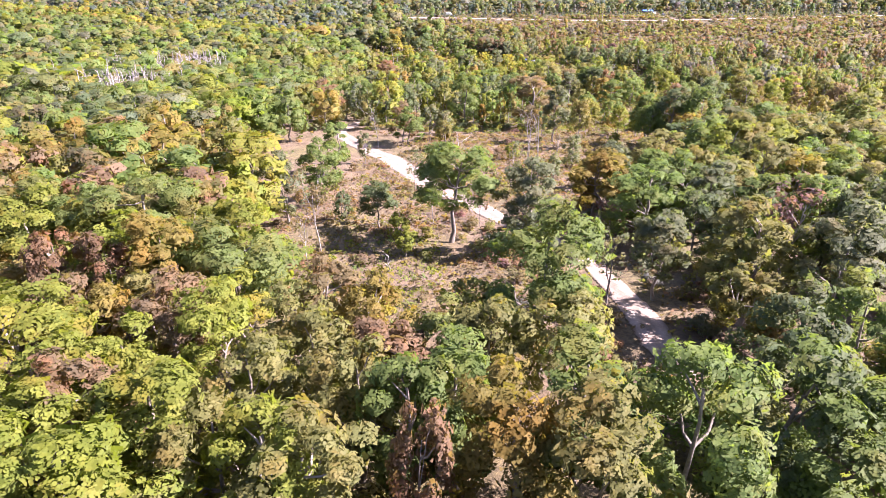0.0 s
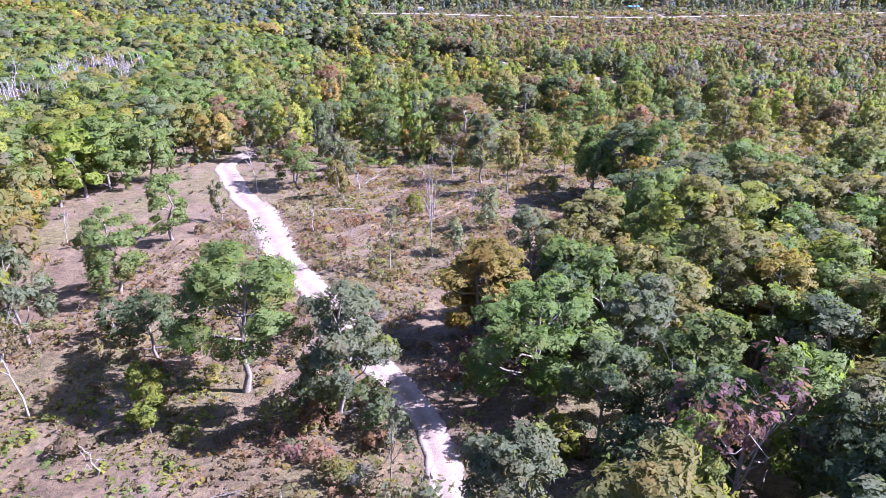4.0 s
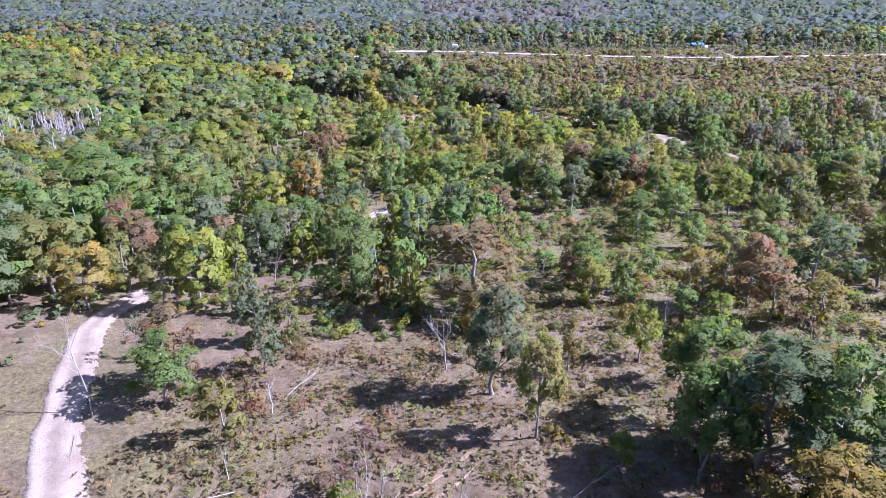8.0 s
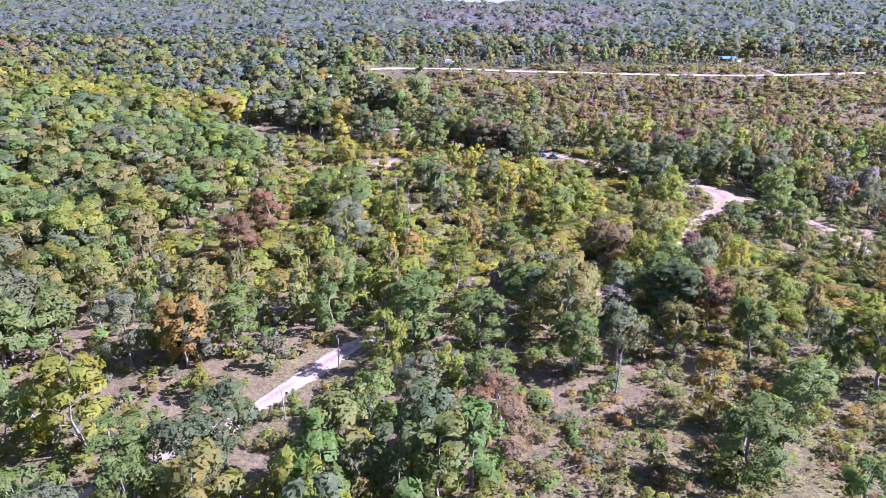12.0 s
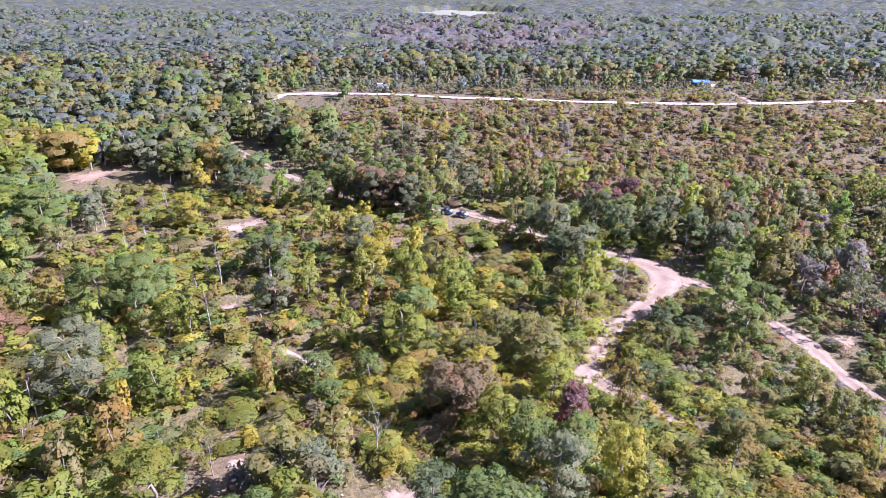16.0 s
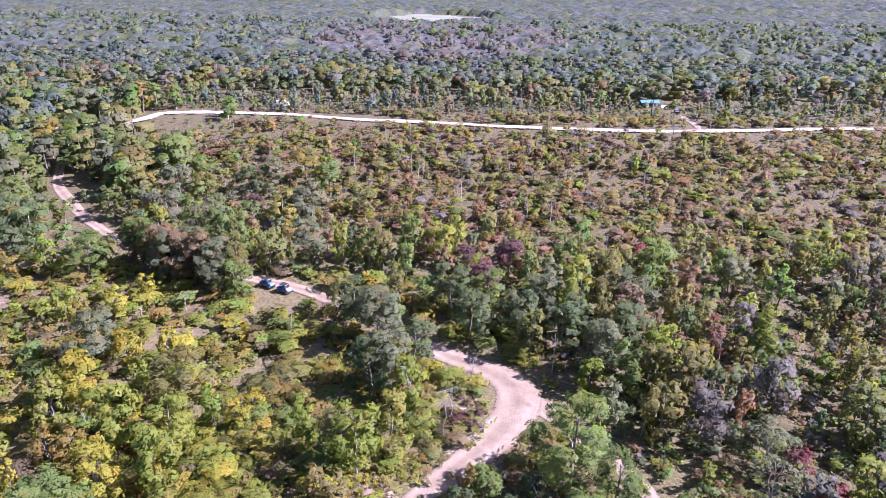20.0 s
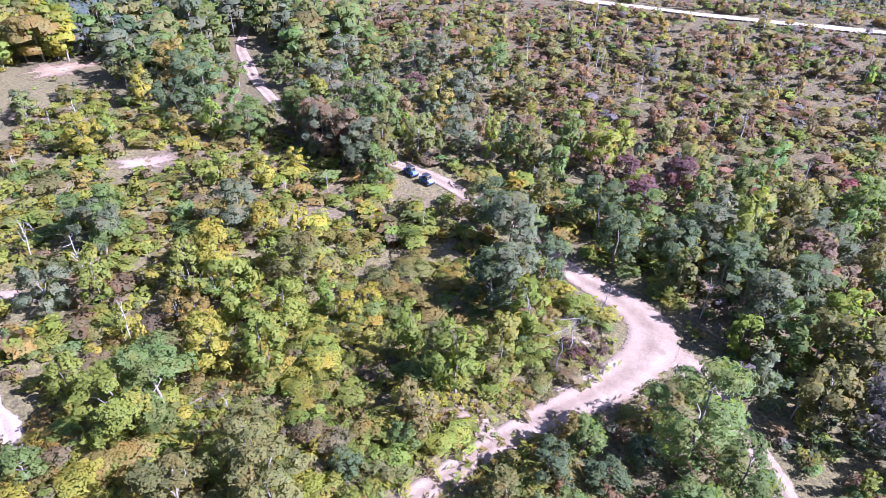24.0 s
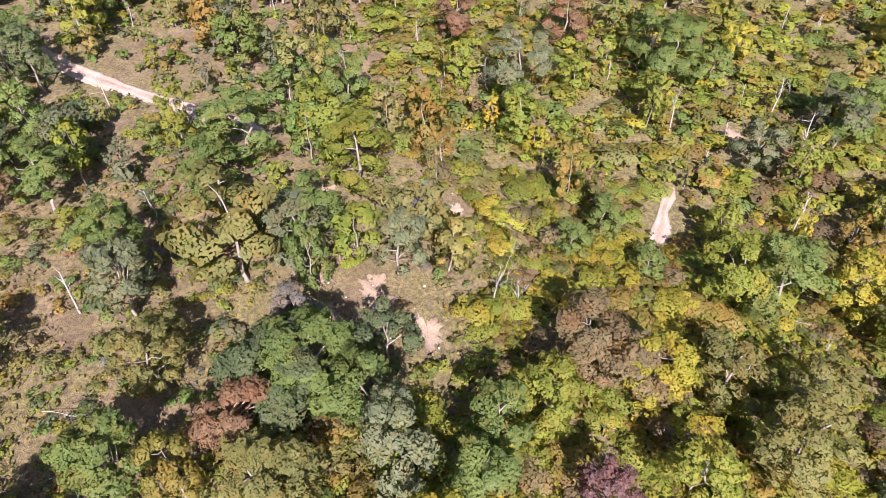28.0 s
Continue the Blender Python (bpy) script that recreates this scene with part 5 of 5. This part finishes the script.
# trees with visible limbs and few leaves left
BARE_MESHES = [(plant_mesh("trunk", a, BARK_PALE), plant_mesh("crown", b, BARK_PALE)) for a, b, _ in BARE]
POLE_MESHES = [(plant_mesh("trunk", a, BARK_PALE), plant_mesh("crown", b, BARK_PALE)) for a, b, _ in POLES]
LIMB_MESHES = [(plant_mesh("trunk", a, BARK), plant_mesh("crown", b, BARK)) for a, b, _ in BARE]
THIN_CROWNS = []
TIP_REACH = [float(np.percentile(np.hypot(t[:, 0], t[:, 1]), 85)) + 0.5 for _, _, t in BARE]
for a, b, tips in BARE:
    n = len(tips) * 5
    k = tr.integers(len(tips) // 4, len(tips), n)
    d = ball(tr, n)
    THIN_CROWNS.append(plant_mesh("crown", sprays(tr, tips[k] + d * tr.uniform(0.1, 0.8, (n, 1)), d + np.array([0, 0, 0.4]), 0.21, d + 0.6 * unit(tips[k] - np.array([0, 0, 5.0]))), LEAF_OBJ))
for i, (x, y, h, rad, colour) in enumerate(SPARSE):
    root = new("tree")
    w = rad / TIP_REACH[i % len(BARE)]
    root.matrix_basis = pose(x, y, float(land(x, y)), 0, 0, tr.uniform(0, 360)) @ Matrix.Diagonal((w, w, h / 10.5, 1))
    a, b = (BARE_MESHES if h > 11 else LIMB_MESHES)[i % len(BARE)]
    part("trunk", a, root)
    part("crown", b, root, "bare grey limbs")
    part("crown", THIN_CROWNS[i % len(BARE)], root, "thin %s leaves" % WORDS[colour], COLOURS[colour])
    tagged(root, "half-bare tree with thin %s leaves on pale limbs" % WORDS[colour], "tree", "half-bare trees")

dead_spots.sort(key=lambda s: s[3])
dead_all = [(x, y, h, rad) for x, y, h, rad in DEAD] + [(x, y, h, h * 0.24) for x, y, h, g in dead_spots[:200]]
for i, (x, y, h, rad) in enumerate(dead_all):
    root = new("dead_tree")
    pole = rad < 2.0
    w = 1.0 if pole else rad / TIP_REACH[i % len(BARE)]
    root.matrix_basis = pose(x, y, float(land(x, y)), tr.normal(0, 4), tr.normal(0, 4), tr.uniform(0, 360)) @ Matrix.Diagonal((w, w, h / 10.5, 1))
    a, b = POLE_MESHES[i % len(POLES)] if pole else BARE_MESHES[i % len(BARE)]
    part("trunk", a, root)
    part("crown", b, root, "bare grey limbs")
    tagged(root, "bare dead tree with pale grey limbs", "dead tree", "dead trees in the woods")

# dead trees lying on the ground
FALLEN = ((4.4, 151, 5.5, 60), (4, 135, 6, 215), (81.5, 339.5, 6, 40), (38, 193, 5, 200), (82, 345, 7, 20), (84, 349, 5, 140), (99, 361, 6, 100), (2, 67, 3.5, 10), (57, 232, 4.5, 70), (70, 178, 6, 320), (3, 137, 4, 120), (33, 136, 5, 40), (39, 177, 4, 90), (36, 214, 4, 15), (21, 271, 3.5, 200), (-12, 88, 4.5, 5), (45, 309, 4, 60), (6, 263, 4.5, 30), (-14, 142, 3.5, 300), (12, 155, 3, 160), (64, 240, 4, 250))
for i, (x, y, h, turn) in enumerate(FALLEN):
    root = new("fallen_tree")
    root.matrix_basis = pose(x, y, float(land(x, y)) + 0.45, 0, 83, turn) @ Matrix.Diagonal((h / 11, h / 11, h / 7, 1))
    a, b = BARE_MESHES[(i + 2) % len(BARE)]
    part("trunk", a, root)
    part("crown", b, root, "bare grey limbs")
    tagged(root, "weathered grey fallen tree lying in dry grass", "fallen tree", "fallen dead trees")

# the wide rust-red bush inside the bend
mr = np.random.default_rng(12)
for k in range(26):
    x, y = 88.2 + mr.normal(0, 1.7), 339.6 + mr.normal(0, 2.2)
    bush_spots.append([x, y, float(land(x, y)), mr.uniform(0.3, 0.5), mr.uniform(0.6, 1.1), k * 1.3, k % len(BUSHES), 0.17 * mr.uniform(0.8, 1.1), 0.092, 0.078])

# dark shrubs beside the first open stretch of road
for x, y, s, col in ((12.5, 78.5, 1.5, "dark"), (9.0, 76.2, 1.3, "rust"), (13.5, 75.6, 1.5, "dark"), (5.0, 77.0, 1.1, "olive"), (7.2, 78.6, 1.3, "dark")):
    bush_spots.append([x, y, float(land(x, y)), s, s * 1.2, x, int(y) % len(BUSHES), *COLOURS[col]])

# shrubs nearest the flight
BUSH_MESHES = [(plant_mesh("stem", b, BARK), plant_mesh("foliage", l, LEAF_OBJ)) for b, l in BUSHES]
bush_spots.sort(key=lambda s: path_gap(s[0], s[1]))
for s in bush_spots[:200]:
    root = new("shrub")
    root.matrix_basis = pose(s[0], s[1], s[2], 0, 0, math.degrees(s[5])) @ Matrix.Diagonal((s[4], s[4], s[3], 1))
    a, b = BUSH_MESHES[int(s[6])]
    part("stem", a, root)
    part("foliage", b, root, colour=s[7:10])
    tagged(root, "low %s shrub with many stems" % nearest_word(s[7:10]), "shrub", "shrubs of the undergrowth")

scatter(NEAR, near_spots[SINGLE:], BARK, LEAF_STUFF, "woods_near", "mixed oak woods in early autumn colours", "woods")
scatter(BARE_FAR, grove_spots, BARK_PALE, LEAF_FAR, "bare_trees", "bare pale grey trees among the woods", "bare trees")
scatter(FINE, fine_spots[40:], BARK, LEAF_STUFF, "woods_first", "dense olive and golden oak woods", "woods")
scatter(MIDDLE, mid_spots, BARK, LEAF_MIDDLE, "woods_middle", "mixed green and brown oak woods", "woods")
scatter(WIDE, wide_spots, BARK, LEAF_MIDDLE, "woods_side", "full green oak canopy with some gold crowns", "woods")
scatter(FAR, far_spots, BARK, LEAF_FAR, "woods_far", "dense green woods with some gold crowns", "woods")
scatter(HILLSIDE, hill_spots, BARK, LEAF_FAR, "woods_beyond", "grey-green woods behind the sandy road, partly tinted for haze", "woods")


def far_canopy(y0, y1, fine, crown, seed):
    """The closed roof of leaves over far hills: rounded crowns side by side, down to the ground at its rims and round the hay field."""
    r = np.random.default_rng(seed)
    xs, ys = np.arange(-0.78 * y1 - 30, 0.78 * y1 + 60, fine), np.arange(y0, y1 + fine, fine)
    x, y = np.meshgrid(xs, ys)
    x, y = x + r.uniform(-0.3, 0.3, x.shape) * fine, y + r.uniform(-0.3, 0.3, y.shape) * fine
    nx, ny = int((xs[-1] - xs[0]) / crown) + 6, int((y1 - y0) / crown) + 6
    jx, jy, jh = r.uniform(0.1, 0.9, (nx, ny)), r.uniform(0.1, 0.9, (nx, ny)), r.uniform(0.0, 1.0, (nx, ny))
    # crown tones with the haze of distance already painted in
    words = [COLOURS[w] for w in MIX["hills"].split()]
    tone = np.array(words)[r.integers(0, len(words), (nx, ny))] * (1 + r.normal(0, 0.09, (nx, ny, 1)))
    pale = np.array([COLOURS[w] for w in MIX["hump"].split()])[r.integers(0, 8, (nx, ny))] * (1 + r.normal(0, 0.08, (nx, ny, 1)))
    u, v = (x - xs[0]) / crown + 2, (y - y0) / crown + 2
    cu, cv = u.astype(int), v.astype(int)
    best, colour = np.full(x.shape, -9.0), np.zeros(x.shape + (3,))
    hump = ((x - 55) / 100) ** 2 + ((y - 800) / 140) ** 2 < 1
    for a in (-1, 0, 1):
        for b in (-1, 0, 1):
            k, m = np.clip(cu + a, 0, nx - 1), np.clip(cv + b, 0, ny - 1)
            d = (u - k - jx[k, m]) ** 2 + (v - m - jy[k, m]) ** 2
            h = 1.1 * jh[k, m] - 1.5 * d
            take = h > best
            best = np.where(take, h, best)
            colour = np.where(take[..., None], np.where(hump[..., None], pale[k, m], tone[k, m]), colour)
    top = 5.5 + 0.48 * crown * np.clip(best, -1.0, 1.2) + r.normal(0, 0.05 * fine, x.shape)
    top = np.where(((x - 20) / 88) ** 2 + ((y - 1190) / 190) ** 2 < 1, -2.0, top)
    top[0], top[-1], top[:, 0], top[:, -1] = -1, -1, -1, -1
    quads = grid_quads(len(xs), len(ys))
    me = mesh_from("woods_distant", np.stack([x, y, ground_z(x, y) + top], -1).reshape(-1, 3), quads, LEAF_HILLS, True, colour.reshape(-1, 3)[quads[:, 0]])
    tagged(new("woods_distant", me), "woods on the far hills, tinted blue-green for haze", "woods", kind="stuff")


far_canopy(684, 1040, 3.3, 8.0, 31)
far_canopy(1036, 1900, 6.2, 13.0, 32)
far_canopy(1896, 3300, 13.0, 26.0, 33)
scatter([(EMPTY, l) for _, l in BUSHES], bush_spots[200:], BARK, LEAF_STUFF, "undergrowth", "low shrubs and saplings between the trees", "undergrowth")
scatter(BUSHES_MIDDLE, bush_mid_spots, BARK, LEAF_STUFF, "saplings", "low shrubs and saplings under open woods", "undergrowth")
scatter(BUSHES_FAR, bush_far_spots, BARK, LEAF_MIDDLE, "brush", "low rusty and olive brush on the slope", "brush")
scatter(WEEDS, weed_spots, BARK, LEAF_STUFF, "weeds", "dry weeds and grass clumps in the clearing", "weeds")

# ---- vehicles and camp, small and far off ----
def block(bm, cx, cy, cz, sx, sy, sz, taper=1.0, bevel=0.04, shift=0.0):
    """A box with a narrower top and rounded edges, added to bm."""
    r = bmesh.ops.create_cube(bm, size=1.0)
    for v in r["verts"]:
        k = taper if v.co.z > 0 else 1.0
        v.co = Vector((cx + v.co.x * sx * k + (shift if v.co.z > 0 else 0), cy + v.co.y * sy * (0.5 + 0.5 * k), cz + v.co.z * sz))
    if bevel:
        es = {e for v in r["verts"] for e in v.link_edges}
        bmesh.ops.bevel(bm, geom=list(es), offset=bevel, segments=2, affect="EDGES")


def piece(name, parent, mat, build, label=""):
    bm = bmesh.new()
    build(bm)
    me = bpy.data.meshes.new(name)
    bm.to_mesh(me)
    bm.free()
    me.materials.append(mat)
    return part(name, me, parent, label)


def wheel(parent, x, y, r, w):
    def tyre(bm):
        n, prof = 20, ((r * 0.62, -w / 2), (r * 0.93, -w / 2), (r, -w * 0.3), (r, w * 0.3), (r * 0.93, w / 2), (r * 0.62, w / 2))
        rings = [[bm.verts.new((x + a * math.cos(t * 2 * math.pi / n), y + b, r + a * math.sin(t * 2 * math.pi / n))) for a, b in prof] for t in range(n)]
        for i in range(n):
            for j in range(len(prof)):
                k = (j + 1) % len(prof)
                bm.faces.new((rings[i][j], rings[i][k], rings[(i + 1) % n][k], rings[(i + 1) % n][j]))

    def rim(bm):
        c = bmesh.ops.create_cone(bm, cap_ends=True, segments=16, radius1=r * 0.63, radius2=r * 0.63, depth=w * 0.8)
        for v in c["verts"]:
            v.co = Vector((x + v.co.x, y + v.co.z, r + v.co.y))

    t = piece("wheel", parent, BLACK, tyre)
    piece("rim", t, STEEL, rim, "grey steel rim")


def rod(bm, p, q, r):
    v, f, _ = tube(np.array([p, q], float), (r, r), 6)
    vs = [bm.verts.new(c) for c in v]
    for quad in f:
        bm.faces.new([vs[i] for i in quad])


def off_roader(x, y, turn, body_mat, hood_mat, label):
    """Open-sided off-road buggy with a cage, seats, roof and four big wheels; its front is +x."""
    root = new("off_road_vehicle")
    root.matrix_basis = pose(x, y, float(ground_z(x, y)) + 0.14, 0, 0, turn)
    piece("body", root, body_mat, lambda bm: (block(bm, 0, 0, 0.62, 3.3, 1.35, 0.36, 0.94), block(bm, -1.25, 0, 0.92, 0.95, 1.3, 0.3, 0.9)))
    piece("hood", root, hood_mat, lambda bm: block(bm, 1.2, 0, 0.95, 0.95, 1.25, 0.3, 0.75, 0.06, -0.1))
    piece("roof", root, BLACK, lambda bm: block(bm, -0.15, 0, 1.9, 1.5, 1.3, 0.07, 0.95, 0.02))
    for sx in (-0.85, 0.75):
        for sy in (-0.6, 0.6):
            piece("cage_post", root, BLACK, lambda bm: rod(bm, (sx, sy, 0.75), (sx * 0.75, sy * 0.95, 1.9), 0.035))
    for sy in (-0.33, 0.33):
        piece("seat", root, BLACK, lambda bm: (block(bm, -0.25, sy, 0.9, 0.5, 0.5, 0.18), block(bm, -0.52, sy, 1.2, 0.14, 0.5, 0.6)))
    piece("windscreen", root, GLASS_DARK, lambda bm: block(bm, 0.72, 0, 1.35, 0.03, 1.15, 0.75, 1.0, 0))
    piece("bumper", root, BLACK, lambda bm: block(bm, 1.78, 0, 0.6, 0.12, 1.1, 0.2))
    for sy in (-0.45, 0.45):
        piece("headlight", root, STEEL, lambda bm: block(bm, 1.66, sy, 0.9, 0.06, 0.22, 0.12, 1.0, 0.02))
    for wx in (-1.15, 1.15):
        for wy in (-0.72, 0.72):
            wheel(root, wx, wy, 0.38, 0.3)
    return tagged(root, label, "vehicle", "vehicles parked on the track")


off_roader(49.9, 377.4, -28, BLUE, WHITE, "blue off-road buggy with white hood parked on dirt track")
off_roader(45.6, 379.3, -28, BLUE, BLUE_TARP, "dark blue off-road buggy parked on dirt track")
off_roader(17.5, 405.5, 200, BLUE_TARP, BLUE, "bright blue off-road buggy half hidden under trees")


def box_truck(x, y, turn):
    root = new("truck")
    root.matrix_basis = pose(x, y, float(ground_z(x, y)) + 0.12, 0, 0, turn)
    piece("cargo_box", root, WHITE, lambda bm: block(bm, -0.9, 0, 1.75, 3.9, 2.1, 2.1, 1.0, 0.05))
    piece("cab", root, WHITE, lambda bm: block(bm, 1.75, 0, 1.25, 1.5, 1.95, 1.5, 0.86, 0.1, -0.1))
    piece("windscreen", root, GLASS_DARK, lambda bm: block(bm, 2.35, 0, 1.55, 0.12, 1.6, 0.6, 0.95, 0.02, -0.12))
    for sy in (-0.94, 0.94):
        piece("window", root, GLASS_DARK, lambda bm: block(bm, 1.8, sy, 1.6, 0.75, 0.05, 0.5, 0.9, 0.01))
    piece("bumper", root, STEEL, lambda bm: block(bm, 2.6, 0, 0.55, 0.18, 1.9, 0.3))
    for wx in (-1.8, 1.75):
        for wy in (-0.9, 0.9):
            wheel(root, wx, wy, 0.42, 0.26)
    return tagged(root, "white box truck parked beside the sandy road", "truck")


def pickup(x, y, turn):
    root = new("pickup_truck")
    root.matrix_basis = pose(x, y, float(ground_z(x, y)) + 0.12, 0, 0, turn)
    piece("body", root, BLACK, lambda bm: (block(bm, 0, 0, 0.78, 5.2, 1.85, 0.55, 0.97, 0.08),))
    piece("cab", root, STEEL, lambda bm: block(bm, 0.15, 0, 1.35, 2.0, 1.7, 0.65, 0.78, 0.1))
    piece("windscreen", root, GLASS_DARK, lambda bm: block(bm, 1.0, 0, 1.36, 0.1, 1.4, 0.5, 0.9, 0.02, -0.14))
    piece("cargo_bed", root, STEEL, lambda bm: block(bm, -1.75, 0, 1.08, 1.5, 1.5, 0.08))
    for wx in (-1.6, 1.65):
        for wy in (-0.82, 0.82):
            wheel(root, wx, wy, 0.4, 0.26)
    return tagged(root, "dark grey pickup truck parked at the camp", "truck")


box_truck(5.0, 533.0, 8)
pickup(172.0, 538.0, 80)

# open camp shelter with a blue roof
sx0, sy0 = 163.5, 552.0
shelter = new("camp_shelter")
shelter.matrix_basis = pose(sx0, sy0, float(ground_z(sx0, sy0)), 0, 0, 6)
for px in (-3.6, 0, 3.6):
    for py in (-1.8, 1.8):
        piece("post", shelter, BARK, lambda bm: block(bm, px, py, 1.2, 0.14, 0.14, 2.6, 1.0, 0.01))


def shelter_roof(bm):
    prof = ((-2.3, 2.35), (0, 3.3), (2.3, 2.35), (2.3, 2.27), (0, 3.2), (-2.3, 2.27))
    ends = [[bm.verts.new((s * 4.2, a, b)) for a, b in prof] for s in (-1, 1)]
    for j in range(6):
        k = (j + 1) % 6
        bm.faces.new((ends[0][j], ends[0][k], ends[1][k], ends[1][j]))
    bm.faces.new(ends[0][::-1])
    bm.faces.new(ends[1])


piece("roof", shelter, BLUE_TARP, shelter_roof, "bright blue tarpaulin roof")
piece("rear_wall", shelter, BARK, lambda bm: block(bm, 0, 1.95, 1.1, 7.4, 0.08, 2.2, 1.0, 0.01))
piece("ridge_beam", shelter, BARK, lambda bm: block(bm, 0, 0, 3.08, 8.2, 0.12, 0.16, 1.0, 0.01))
tagged(shelter, "open wooden camp shelter with bright blue roof", "shelter")

tx, ty = 169.0, 549.0
table = new("camp_tent")
table.matrix_basis = pose(tx, ty, float(ground_z(tx, ty)), 0, 0, 20)


def tent_skin(bm):
    a = [bm.verts.new((px, py, pz)) for px, py, pz in ((-1.3, -1.1, 0), (1.3, -1.1, 0), (1.3, 1.1, 0), (-1.3, 1.1, 0), (-1.2, 0, 1.7), (1.2, 0, 1.7))]
    for f in ((0, 1, 5, 4), (2, 3, 4, 5), (0, 4, 3), (1, 2, 5), (3, 2, 1, 0)):
        bm.faces.new([a[i] for i in f])


piece("canvas", table, WHITE, tent_skin)
tagged(table, "small white canvas tent beside the shelter", "tent")

# pale stones along the road edge and in the bare patches
sr = np.random.default_rng(31)
stone_meshes = []
for k in range(5):
    bm = bmesh.new()
    bmesh.ops.create_icosphere(bm, subdivisions=1, radius=0.5)
    for v in bm.verts:
        v.co = Vector((v.co.x * sr.uniform(0.8, 1.3), v.co.y * sr.uniform(0.7, 1.2), v.co.z * sr.uniform(0.45, 0.8)))
    me = bpy.data.meshes.new("stone")
    bm.to_mesh(me)
    bm.free()
    me.materials.append(STONE)
    stone_meshes.append(me)
for i in range(70):
    if i < 26:
        s = sr.random()
        x, y = 86.5 + s * 8 - abs(sr.normal(0, 2.2)), 335.8 + s * 9.5 + sr.normal(0, 1.6)
    else:
        cx, cy, rx, ry, _ = PATCHES[int(sr.choice([0, 1, 2, 4, 5, 6]))]
        x, y = cx + sr.normal(0, rx * 0.6), cy + sr.normal(0, ry * 0.8)
    ob = new("stone", stone_meshes[i % 5])
    k = sr.uniform(0.12, 0.34) * (1.6 if sr.random() < 0.12 else 1.0)
    ob.matrix_basis = pose(x, y, float(land(x, y)) + 0.05 + 0.1 * k, sr.uniform(-20, 20), sr.uniform(-20, 20), sr.uniform(0, 360)) @ Matrix.Scale(k, 4)
    tagged(ob, "pale limestone lying on bare soil", "stone", "loose stones by the road")
